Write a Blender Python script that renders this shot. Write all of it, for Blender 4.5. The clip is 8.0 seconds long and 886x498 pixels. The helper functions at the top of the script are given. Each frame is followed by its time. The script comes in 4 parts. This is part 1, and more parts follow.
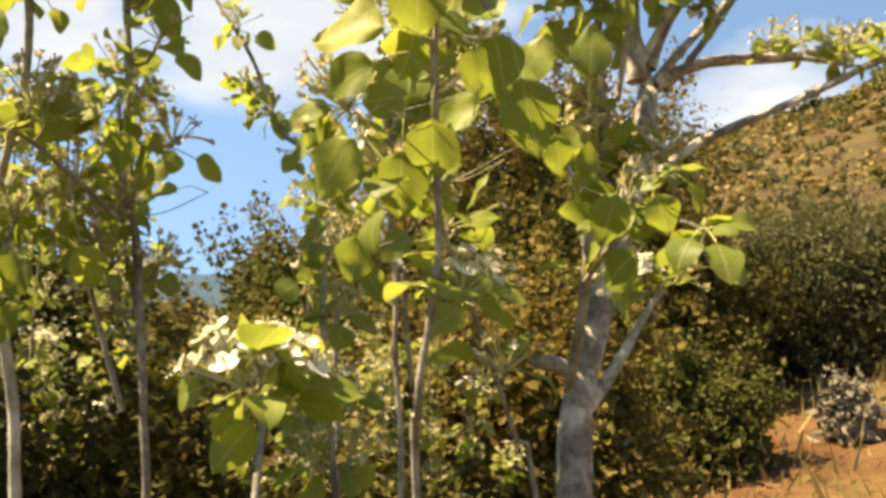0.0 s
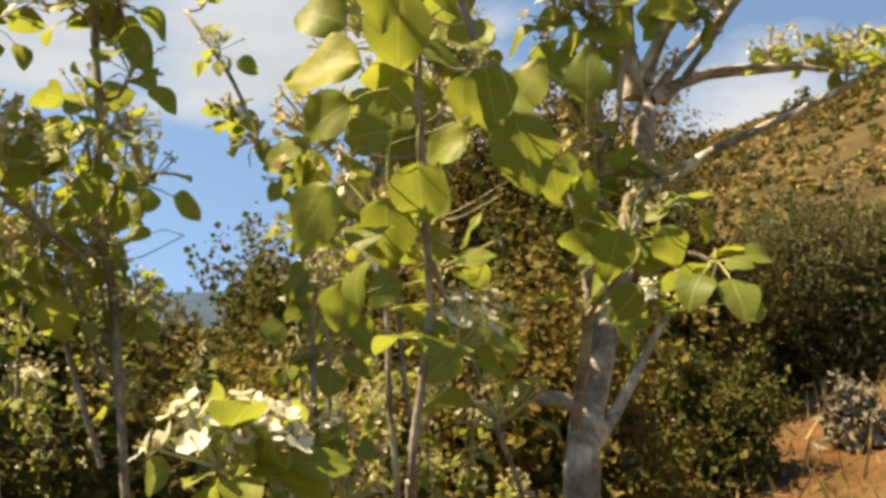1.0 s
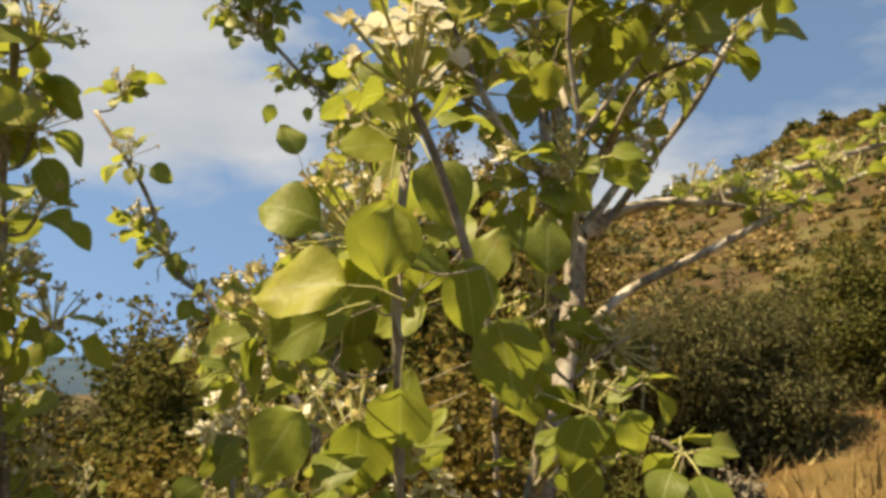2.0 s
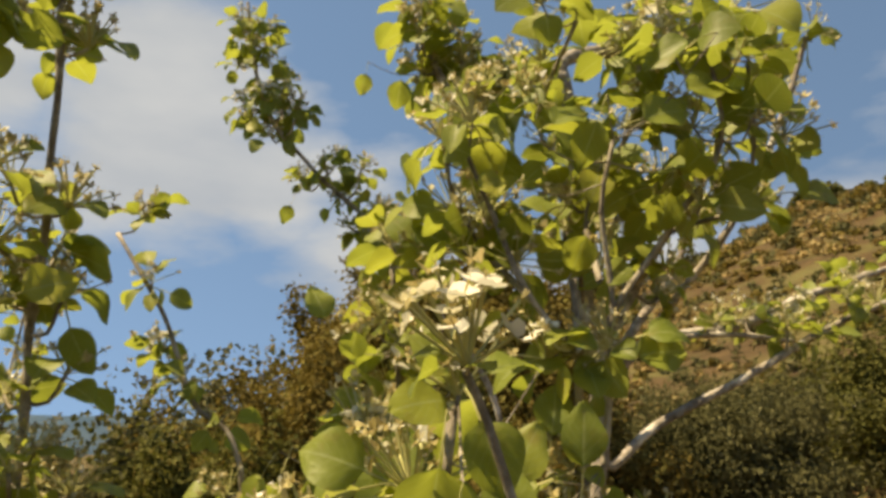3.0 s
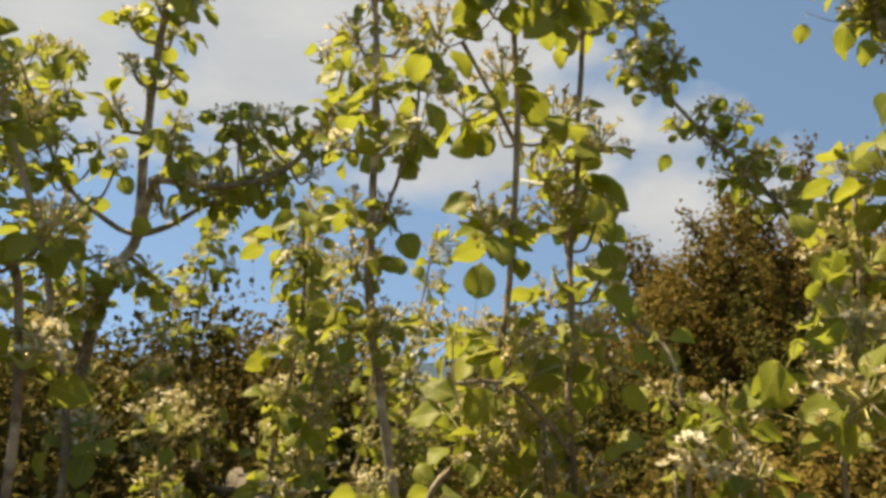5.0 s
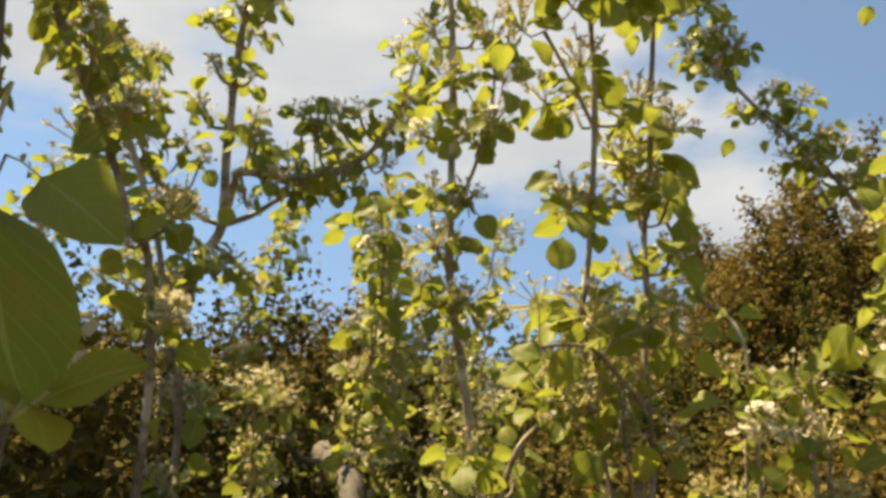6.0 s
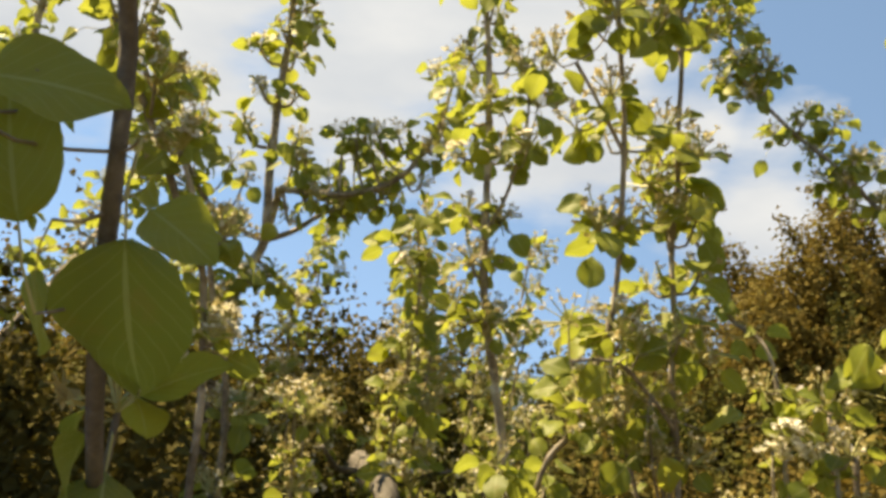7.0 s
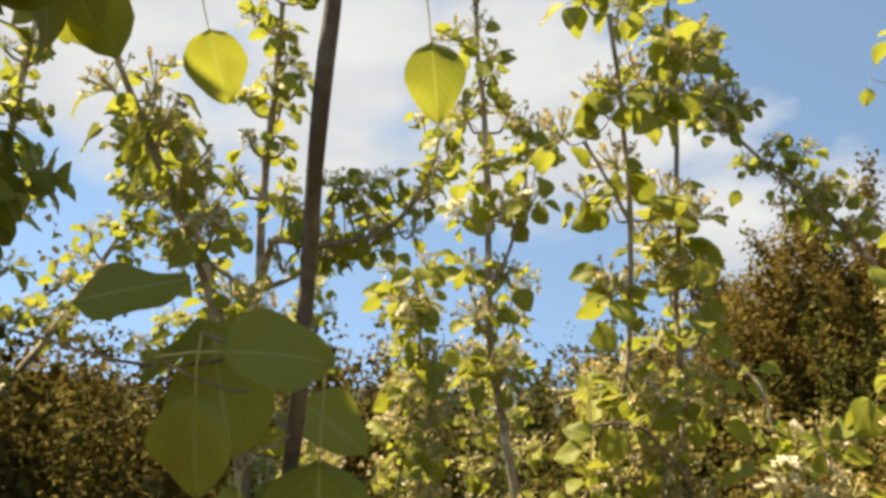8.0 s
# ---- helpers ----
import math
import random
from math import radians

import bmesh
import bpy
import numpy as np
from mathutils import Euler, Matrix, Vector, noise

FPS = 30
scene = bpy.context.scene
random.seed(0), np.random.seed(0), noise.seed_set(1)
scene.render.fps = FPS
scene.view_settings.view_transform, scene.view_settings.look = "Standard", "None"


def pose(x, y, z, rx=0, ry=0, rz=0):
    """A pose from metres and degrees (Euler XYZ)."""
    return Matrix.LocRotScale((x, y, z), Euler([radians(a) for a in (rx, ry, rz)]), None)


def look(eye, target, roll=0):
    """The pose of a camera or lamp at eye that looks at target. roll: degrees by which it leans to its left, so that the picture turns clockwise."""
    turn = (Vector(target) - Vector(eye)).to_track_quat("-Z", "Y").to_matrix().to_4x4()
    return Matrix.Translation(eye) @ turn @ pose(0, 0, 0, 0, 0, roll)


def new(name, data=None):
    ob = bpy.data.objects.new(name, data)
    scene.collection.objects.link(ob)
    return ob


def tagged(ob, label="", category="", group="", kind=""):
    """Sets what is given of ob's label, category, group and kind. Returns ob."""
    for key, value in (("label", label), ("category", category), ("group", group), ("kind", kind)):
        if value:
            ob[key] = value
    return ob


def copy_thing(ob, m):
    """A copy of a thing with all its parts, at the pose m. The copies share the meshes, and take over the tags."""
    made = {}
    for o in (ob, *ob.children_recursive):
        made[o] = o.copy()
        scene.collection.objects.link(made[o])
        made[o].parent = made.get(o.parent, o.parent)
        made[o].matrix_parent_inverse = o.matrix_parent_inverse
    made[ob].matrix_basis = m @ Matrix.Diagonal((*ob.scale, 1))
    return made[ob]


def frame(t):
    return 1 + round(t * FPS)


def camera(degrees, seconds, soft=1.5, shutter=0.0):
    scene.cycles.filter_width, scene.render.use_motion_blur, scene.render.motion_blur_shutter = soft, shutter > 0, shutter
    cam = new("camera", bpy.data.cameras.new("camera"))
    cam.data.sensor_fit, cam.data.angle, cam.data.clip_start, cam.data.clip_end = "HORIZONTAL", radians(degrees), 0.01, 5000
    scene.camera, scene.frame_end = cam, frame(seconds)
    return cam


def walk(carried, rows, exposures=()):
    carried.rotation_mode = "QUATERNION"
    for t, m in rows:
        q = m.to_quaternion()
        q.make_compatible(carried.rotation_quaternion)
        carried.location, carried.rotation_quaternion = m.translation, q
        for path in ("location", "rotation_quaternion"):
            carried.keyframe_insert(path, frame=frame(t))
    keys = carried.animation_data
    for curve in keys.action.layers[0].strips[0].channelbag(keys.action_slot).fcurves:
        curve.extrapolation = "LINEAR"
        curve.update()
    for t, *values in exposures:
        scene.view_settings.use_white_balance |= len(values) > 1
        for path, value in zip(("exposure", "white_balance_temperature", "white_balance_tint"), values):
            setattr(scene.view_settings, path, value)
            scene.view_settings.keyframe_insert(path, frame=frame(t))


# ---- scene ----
cam = camera(56.4, 8.0, soft=3.5)
PATH = [
    (0, (0.252, 0.228, 2.013), (-0.104, 2.191, 2.151), -0.7),
    (0.5, (0.297, 0.275, 2.03), (-0.177, 2.214, 2.164), 0.8),
    (1, (0.246, 0.297, 2.056), (-0.101, 2.26, 2.218), -2.5),
    (1.5, (0.194, 0.277, 2.114), (-0.002, 2.258, 2.3), -2.2),
    (2, (0.168, 0.343, 2.19), (0.09, 2.316, 2.51), -1.7),
    (2.2, (0.155, 0.345, 2.237), (0.131, 2.313, 2.593), -2.3),
    (3.3, (0.119, 0.302, 2.346), (-0.03, 2.237, 2.829), 0.3),
    (3.5, (0.077, 0.253, 2.333), (-0.139, 2.188, 2.793), 0.5),
    (4, (-0.026, 0.136, 2.319), (-0.433, 2.056, 2.704), 0.1),
    (4.5, (-0.086, 0.063, 2.266), (-0.705, 1.928, 2.64), 1.7),
    (5, (-0.105, 0.004, 2.229), (-0.891, 1.808, 2.584), 3.0),
    (5.2, (-0.11, -0.028, 2.21), (-0.941, 1.757, 2.563), 3.3),
    (6.3, (-0.109, -0.131, 2.166), (-1.045, 1.606, 2.494), 3.7),
    (6.5, (-0.087, -0.143, 2.161), (-1.047, 1.578, 2.502), 4.5),
    (7, (-0.076, -0.183, 2.165), (-1.051, 1.524, 2.533), 4.0),
    (7.5, (-0.1, -0.248, 2.197), (-1.048, 1.47, 2.58), 2.6),
    (8, (-0.128, -0.31, 2.259), (-1.026, 1.432, 2.661), 1.2),
]
walk(cam, [(t, look(eye, target, roll)) for t, eye, target, roll in PATH], exposures=[(0, 2.05, 9200, 9), (0.5, 1.85, 9200, 9), (1.5, 1.6, 9200, 9), (2.2, 1.4, 9300, 9), (3.5, 1.3, 9600, 9), (5, 1.45, 9700, 9), (6.5, 1.75, 9700, 9), (8, 1.8, 9700, 9)])

# ---- sky and sun ----
SUN_AZ, SUN_EL = -105, 60          # degrees: right of +y, above the horizon


def heading(az, el):
    a, e = radians(az), radians(el)
    return Vector((math.sin(a) * math.cos(e), math.cos(a) * math.cos(e), math.sin(e)))


world = bpy.data.worlds.new("sky")
scene.world = world
world.use_nodes = True
wn, wl = world.node_tree.nodes, world.node_tree.links
wn.clear()


def wmath(op, a, b=0.0, c=0.0):
    n = wn.new("ShaderNodeMath")
    n.operation = op
    for i, v in enumerate((a, b, c)):
        if isinstance(v, (int, float)):
            n.inputs[i].default_value = v
        else:
            wl.new(v, n.inputs[i])
    return n.outputs[0]


sky = wn.new("ShaderNodeTexSky")
sky.sky_type, sky.sun_disc = "NISHITA", False
sky.sun_elevation, sky.sun_rotation = radians(SUN_EL), radians(SUN_AZ)
sky.air_density, sky.dust_density, sky.ozone_density, sky.altitude = 0.5, 0.0, 3.0, 1800
coord = wn.new("ShaderNodeTexCoord")
clear = wn.new("ShaderNodeMapping")
clear.inputs["Location"].default_value, clear.inputs["Scale"].default_value = (0, 0, 0.36), (1, 1, 0.75)
wl.new(coord.outputs["Generated"], clear.inputs["Vector"])
wl.new(clear.outputs[0], sky.inputs["Vector"])
puff = wn.new("ShaderNodeTexNoise")
puff.inputs["Scale"].default_value, puff.inputs["Detail"].default_value = 3.2, 7.0
puff.inputs["Roughness"].default_value = 0.55
squash = wn.new("ShaderNodeMapping")
squash.inputs["Scale"].default_value = (1.0, 1.0, 2.6)
wl.new(coord.outputs["Generated"], squash.inputs["Vector"])
wl.new(squash.outputs[0], puff.inputs["Vector"])
cover = None
# the last three banks are unseen, added behind the camera as fill light
for az, el, wide, weight in ((-52, 30, 0.42, 1.05), (-36, 25, 0.26, 1.05), (-23, 22, 0.25, 1.05), (-33, 33, 0.25, 0.9), (-15, 18, 0.13, 0.85), (0, 15, 0.1, 0.6), (12, 12, 0.2, 0.8), (27, 11, 0.2, 0.75), (-8, 12, 0.2, 0.62),
                             (-75, 24, 0.3, 0.8), (95, 30, 0.5, 0.7), (150, 35, 0.5, 0.7), (220, 32, 0.5, 0.7)):
    d = wn.new("ShaderNodeVectorMath")
    d.operation = "DISTANCE"
    d.inputs[1].default_value = heading(az, el)
    wl.new(coord.outputs["Generated"], d.inputs[0])
    bank = wmath("MULTIPLY", wmath("MAXIMUM", wmath("SUBTRACT", 1.0, wmath("DIVIDE", d.outputs["Value"], wide)), 0.0), weight)
    cover = bank if cover is None else wmath("MAXIMUM", cover, bank)
cloud = wmath("SMOOTH_MIN", wmath("MULTIPLY", wmath("MAXIMUM", wmath("ADD", wmath("MULTIPLY", cover, 1.1), wmath("MULTIPLY", wmath("SUBTRACT", puff.outputs["Fac"], 0.66), 1.7)), 0.0), 2.6), 1.0, 0.25)
mix = wn.new("ShaderNodeMix")
mix.data_type = "RGBA"
wl.new(cloud, mix.inputs["Factor"])
tone = wn.new("ShaderNodeMix")
tone.data_type, tone.blend_type = "RGBA", "MULTIPLY"
tone.inputs["Factor"].default_value = 1.0
wl.new(sky.outputs[0], tone.inputs["A"])
tone.inputs["B"].default_value = (0.15, 0.168, 0.16, 1)
wl.new(tone.outputs["Result"], mix.inputs["A"])
billow = wn.new("ShaderNodeTexNoise")
billow.inputs["Scale"].default_value, billow.inputs["Detail"].default_value = 4.5, 6.0
wl.new(squash.outputs[0], billow.inputs["Vector"])
white = wn.new("ShaderNodeValToRGB")
white.color_ramp.elements[0].position, white.color_ramp.elements[0].color = 0.34, (0.165, 0.208, 0.292, 1)
white.color_ramp.elements[1].position, white.color_ramp.elements[1].color = 0.64, (0.208, 0.25, 0.33, 1)
wl.new(billow.outputs["Fac"], white.inputs["Fac"])
wl.new(white.outputs["Color"], mix.inputs["B"])
back = wn.new("ShaderNodeBackground")
wl.new(mix.outputs["Result"], back.inputs["Color"])
back.inputs["Strength"].default_value = 1.0
wl.new(back.outputs[0], wn.new("ShaderNodeOutputWorld").inputs["Surface"])

sun = new("sun", bpy.data.lights.new("sun", "SUN"))
sun.data.energy, sun.data.angle, sun.data.color = 3.9, radians(0.55), (1.0, 0.93, 0.78)
sun.matrix_basis = look(heading(SUN_AZ, SUN_EL) * 50, (0, 0, 0))


# ---- materials ----
class Nodes:
    """A short hand for one material's node tree."""

    def __init__(self, name):
        self.mat = bpy.data.materials.new(name)
        self.mat.use_nodes = True
        self.n, self.l = self.mat.node_tree.nodes, self.mat.node_tree.links
        self.n.clear()
        self.out = self.n.new("ShaderNodeOutputMaterial")

    def node(self, kind, **inputs):
        n = self.n.new(kind)
        for key, v in inputs.items():
            self.feed(v, n.inputs[key.replace("_", " ")])
        return n

    def feed(self, v, socket):
        if hasattr(v, "is_output"):
            self.l.new(v, socket)
        else:
            socket.default_value = v

    def noise(self, scale, detail=4.0, vector=None, rough=0.55):
        n = self.node("ShaderNodeTexNoise", Scale=scale, Detail=detail, Roughness=rough)
        if vector is not None:
            self.l.new(vector, n.inputs["Vector"])
        return n.outputs["Fac"]

    def ramp(self, fac, stops):
        n = self.node("ShaderNodeValToRGB", Fac=fac)
        while len(n.color_ramp.elements) < len(stops):
            n.color_ramp.elements.new(0.5)
        for e, (p, c) in zip(n.color_ramp.elements, stops):
            e.position, e.color = p, (*c, 1)
        return n.outputs["Color"]

    def blend(self, fac, a, b, mode="MIX"):
        n = self.n.new("ShaderNodeMix")
        n.data_type, n.blend_type = "RGBA", mode
        self.feed(fac, n.inputs["Factor"])
        for v, key in ((a, "A"), (b, "B")):
            self.feed((*v, 1) if isinstance(v, tuple) else v, n.inputs[key])
        return n.outputs["Result"]

    def math(self, op, a, b=0.0):
        n = self.n.new("ShaderNodeMath")
        n.operation = op
        self.feed(a, n.inputs[0])
        self.feed(b, n.inputs[1])
        return n.outputs[0]

    def bump(self, height, strength, distance):
        return self.node("ShaderNodeBump", Height=height, Strength=strength, Distance=distance).outputs["Normal"]

    def surface(self, colour, rough, normal=None, spec=0.3):
        p = self.n.new("ShaderNodeBsdfPrincipled")
        for v, key in ((colour, "Base Color"), (rough, "Roughness"), (spec, "Specular IOR Level")):
            self.feed(v, p.inputs[key])
        if normal is not None:
            self.l.new(normal, p.inputs["Normal"])
        self.l.new(p.outputs[0], self.out.inputs["Surface"])
        return p


def place_vector(m):
    return m.node("ShaderNodeNewGeometry").outputs["Position"]


def object_vector(m):
    return m.node("ShaderNodeTexCoord").outputs["Object"]


def leaf_material(name, joined, stops, through_colour, share=0.5, veins=True, gloss=0.55, spec=0.25):
    """A thin leaf: some light bounces off, some comes through it."""
    m = Nodes(name)
    chance = m.node("ShaderNodeNewGeometry").outputs["Random Per Island"] if joined else m.node("ShaderNodeObjectInfo").outputs["Random"]
    base = m.ramp(chance, stops)
    pos = place_vector(m)
    base = m.blend(m.math("MULTIPLY", m.noise(90.0, 3.0, pos), 0.45 if veins else 0.15), base, (0.16, 0.17, 0.04), "MIX")
    if veins:
        uv = m.node("ShaderNodeTexCoord").outputs["UV"]
        sep = m.node("ShaderNodeSeparateXYZ", Vector=uv)
        mid = m.math("ABSOLUTE", m.math("SUBTRACT", sep.outputs[0], 0.5))
        rib = m.math("LESS_THAN", mid, 0.022)
        side = m.math("FRACT", m.math("MULTIPLY", m.math("SUBTRACT", sep.outputs[1], m.math("MULTIPLY", mid, 0.8)), 7.0))
        rib = m.math("MAXIMUM", rib, m.math("MULTIPLY", m.math("LESS_THAN", side, 0.09), 0.45))
        base = m.blend(m.math("MULTIPLY", rib, 0.75), base, (0.34, 0.37, 0.15))
    relief = None
    if veins:
        blot = m.ramp(m.noise(35.0, 4.0, pos, 0.7), [(0.56, (0, 0, 0)), (0.7, (0.5, 0.5, 0.5))])
        base = m.blend(blot, base, (0.24, 0.17, 0.05))
        relief = m.bump(m.math("SUBTRACT", m.noise(160.0, 3.0, pos), m.math("MULTIPLY", rib, 0.8)), 0.55, 0.0015)
    p = m.surface(base, gloss if veins else 0.8, relief, spec if veins else 0.08)
    t = m.node("ShaderNodeBsdfTranslucent", Color=m.blend(0.55, base, through_colour, "MIX"))
    mixer = m.node("ShaderNodeMixShader", Fac=share)
    m.l.new(p.outputs[0], mixer.inputs[1])
    m.l.new(t.outputs[0], mixer.inputs[2])
    m.l.new(mixer.outputs[0], m.out.inputs["Surface"])
    return m.mat


PEAR = [(0.0, (0.12, 0.16, 0.026)), (0.35, (0.185, 0.228, 0.036)), (0.75, (0.255, 0.29, 0.05)), (0.93, (0.31, 0.33, 0.05)), (1.0, (0.36, 0.35, 0.05))]
mat_leaf = leaf_material("pear_leaf", False, PEAR, (0.5, 0.55, 0.08), 0.45, gloss=0.5, spec=0.3)
mat_leaf_joined = leaf_material("pear_leaf_mass", True, PEAR, (0.5, 0.55, 0.08), 0.45, gloss=0.5, spec=0.3)
mat_scrub_brown = leaf_material("bronze_scrub_leaf", True, [(0.0, (0.07, 0.05, 0.016)), (0.4, (0.13, 0.094, 0.026)), (0.75, (0.185, 0.134, 0.038)), (1.0, (0.15, 0.138, 0.04))], (0.26, 0.18, 0.035), 0.25, False)
# olive-brown undergrowth, its colour lowered to stand in for deep shade
mat_scrub_shaded = leaf_material("shade_darkened_olive_brown_leaf", True, [(0.0, (0.034, 0.027, 0.009)), (0.5, (0.062, 0.049, 0.014)), (1.0, (0.105, 0.086, 0.024))], (0.12, 0.1, 0.02), 0.15, False)
mat_scrub_green = leaf_material("green_scrub_leaf", True, [(0.0, (0.04, 0.041, 0.012)), (0.5, (0.072, 0.072, 0.02)), (1.0, (0.13, 0.12, 0.036))], (0.2, 0.19, 0.035), 0.25, False)
mat_scrub_grey = leaf_material("grey_green_scrub_leaf", True, [(0.0, (0.055, 0.05, 0.022)), (0.5, (0.095, 0.088, 0.038)), (1.0, (0.155, 0.142, 0.07))], (0.18, 0.18, 0.07), 0.2, False)
mat_silver = leaf_material("silver_leaf", True, [(0.0, (0.12, 0.1, 0.075)), (1.0, (0.29, 0.25, 0.195))], (0.2, 0.19, 0.13), 0.15, False)
mat_dry = leaf_material("dry_grass", True, [(0.0, (0.2, 0.13, 0.05)), (0.6, (0.33, 0.23, 0.1)), (1.0, (0.42, 0.32, 0.15))], (0.35, 0.25, 0.1), 0.25, False)


def plain(name, a, b, scale, rough, bump=0.0):
    m = Nodes(name)
    pos = place_vector(m)
    f = m.noise(scale, 4.0, pos)
    m.surface(m.blend(f, a, b), rough, m.bump(f, bump, 0.002) if bump else None)
    return m.mat


mat_petiole = plain("petiole", (0.33, 0.33, 0.12), (0.48, 0.44, 0.2), 60.0, 0.5)
mat_petal = leaf_material("white_petal", True, [(0.0, (0.74, 0.7, 0.55)), (1.0, (0.86, 0.84, 0.76))], (0.75, 0.7, 0.5), 0.35, False)
mat_spent = leaf_material("spent_flower", True, [(0.0, (0.3, 0.22, 0.09)), (0.5, (0.46, 0.38, 0.18)), (1.0, (0.68, 0.61, 0.37))], (0.5, 0.42, 0.18), 0.35, False)


def bark_material(name, dark, mid, pale, patches):
    m = Nodes(name)
    pos = place_vector(m)
    grain = m.noise(70.0, 6.0, pos, 0.65)
    tone = m.ramp(grain, [(0.25, dark), (0.55, mid), (0.8, pale)])
    lichen = m.ramp(m.noise(14.0, 5.0, pos), [(0.5, (0, 0, 0)), (0.62, (patches, patches, patches))])
    tone = m.blend(lichen, tone, pale)
    tone = m.blend(m.ramp(m.noise(6.0, 4.0, pos), [(0.5, (0, 0, 0)), (0.62, (0.6, 0.6, 0.6))]), tone, dark)
    rings = m.noise(240.0, 3.0, pos)
    m.surface(tone, 0.82, m.bump(m.math("ADD", grain, m.math("MULTIPLY", rings, 0.4)), 0.6, 0.004), 0.2)
    return m.mat


mat_bark = bark_material("old_pear_bark", (0.085, 0.066, 0.048), (0.31, 0.265, 0.21), (0.64, 0.585, 0.5), 0.85)
mat_dead = bark_material("weathered_dark_bark", (0.06, 0.052, 0.043), (0.14, 0.125, 0.105), (0.28, 0.26, 0.22), 0.4)
mat_pale = bark_material("pale_stem", (0.26, 0.23, 0.18), (0.48, 0.44, 0.36), (0.68, 0.63, 0.54), 0.8)
mat_shoot = bark_material("young_shoot_bark", (0.085, 0.068, 0.05), (0.27, 0.23, 0.175), (0.5, 0.45, 0.36), 0.6)

m = Nodes("dry_hillside_earth")
pos = place_vector(m)
fine = m.noise(2.2, 7.0, pos, 0.65)
earth = m.ramp(fine, [(0.3, (0.085, 0.04, 0.017)), (0.55, (0.155, 0.078, 0.034)), (0.75, (0.25, 0.15, 0.078))])
straw = m.ramp(m.noise(1.1, 8.0, pos, 0.72), [(0.3, (0.042, 0.029, 0.015)), (0.55, (0.085, 0.055, 0.026)), (0.8, (0.15, 0.096, 0.046))])
off = m.node("ShaderNodeVectorMath", Vector=pos)
off.operation = "DISTANCE"
off.inputs[1].default_value = (2.6, 6.4, 1.2)
bare = m.math("ADD", m.math("DIVIDE", off.outputs["Value"], 9.0), m.math("MULTIPLY", m.noise(0.5, 5.0, pos), 0.9))
cover_tone = m.blend(m.ramp(bare, [(0.75, (0, 0, 0)), (1.05, (1, 1, 1))]), earth, straw)
green = m.ramp(m.noise(0.45, 6.0, pos), [(0.45, (0, 0, 0)), (0.65, (0.75, 0.75, 0.75))])
cover_tone = m.blend(m.math("MULTIPLY", m.node("ShaderNodeSeparateColor", Color=green).outputs[0], m.math("MINIMUM", bare, 1.0)), cover_tone, (0.12, 0.11, 0.04))
m.surface(cover_tone, 0.95, m.bump(m.math("ADD", fine, m.noise(25.0, 5.0, pos)), 0.9, 0.05), 0.1)
mat_ground = m.mat


# ---- mesh helpers ----
def quads(name, verts, faces, mats, index=None, uv=None, smooth=False):
    """A mesh of four-sided faces from arrays."""
    verts, faces = np.asarray(verts, dtype=np.float32), np.asarray(faces, dtype=np.int32)
    me = bpy.data.meshes.new(name)
    me.vertices.add(len(verts))
    me.vertices.foreach_set("co", verts.ravel())
    me.loops.add(faces.size)
    me.loops.foreach_set("vertex_index", faces.ravel())
    me.polygons.add(len(faces))
    me.polygons.foreach_set("loop_start", np.arange(0, faces.size, 4, dtype=np.int32))
    for one in mats:
        me.materials.append(one)
    if index is not None:
        me.polygons.foreach_set("material_index", np.asarray(index, dtype=np.int32))
    if uv is not None:
        me.uv_layers.new(name="UVMap").data.foreach_set("uv", np.asarray(uv, dtype=np.float32).ravel())
    me.polygons.foreach_set("use_smooth", np.full(len(faces), smooth))
    me.update(calc_edges=True)
    return me


def under(ob, parent, offset=None):
    ob.parent = parent
    if offset is not None:
        ob.matrix_parent_inverse = Matrix.Translation(-Vector(offset))
    return ob


def curve_points(points, step=0.03):
    """A smooth line through the points (Catmull-Rom), about every step metres."""
    p = [Vector(q) for q in points]
    p = [p[0] * 2 - p[1]] + p + [p[-1] * 2 - p[-2]]
    out = []
    for i in range(1, len(p) - 2):
        n = max(2, int((p[i + 1] - p[i]).length / step))
        for k in range(n):
            t = k / n
            a, b, c, d = p[i - 1:i + 3]
            out.append(0.5 * (2 * b + (c - a) * t + (2 * a - 5 * b + 4 * c - d) * t * t + (3 * b - a - 3 * c + d) * t ** 3))
    out.append(p[-2])
    return out


def tube_arrays(line, radii, sides, seed=0):
    """Rings along a line, with uneven girth; faces close the end."""
    verts, faces = [], []
    side = None
    for i, p in enumerate(line):
        way = (line[min(i + 1, len(line) - 1)] - line[max(i - 1, 0)]).normalized()
        side = way.orthogonal().normalized() if side is None else (side - way * side.dot(way)).normalized()
        other = way.cross(side)
        for k in range(sides):
            a = 2 * math.pi * k / sides
            q = side * math.cos(a) + other * math.sin(a)
            r = radii[i] * (1 + 0.16 * noise.noise((p + q * 0.02) * 38 + Vector((seed, 0, 0))))
            verts.append(p + q * r)
    for i in range(len(line) - 1):
        for k in range(sides):
            j = (k + 1) % sides
            faces.append((i * sides + k, i * sides + j, (i + 1) * sides + j, (i + 1) * sides + k))
    top = (len(line) - 1) * sides
    for k in range(1, sides - 2, 2):
        faces.append((top, top + k, top + k + 1, top + k + 2))
    return verts, faces


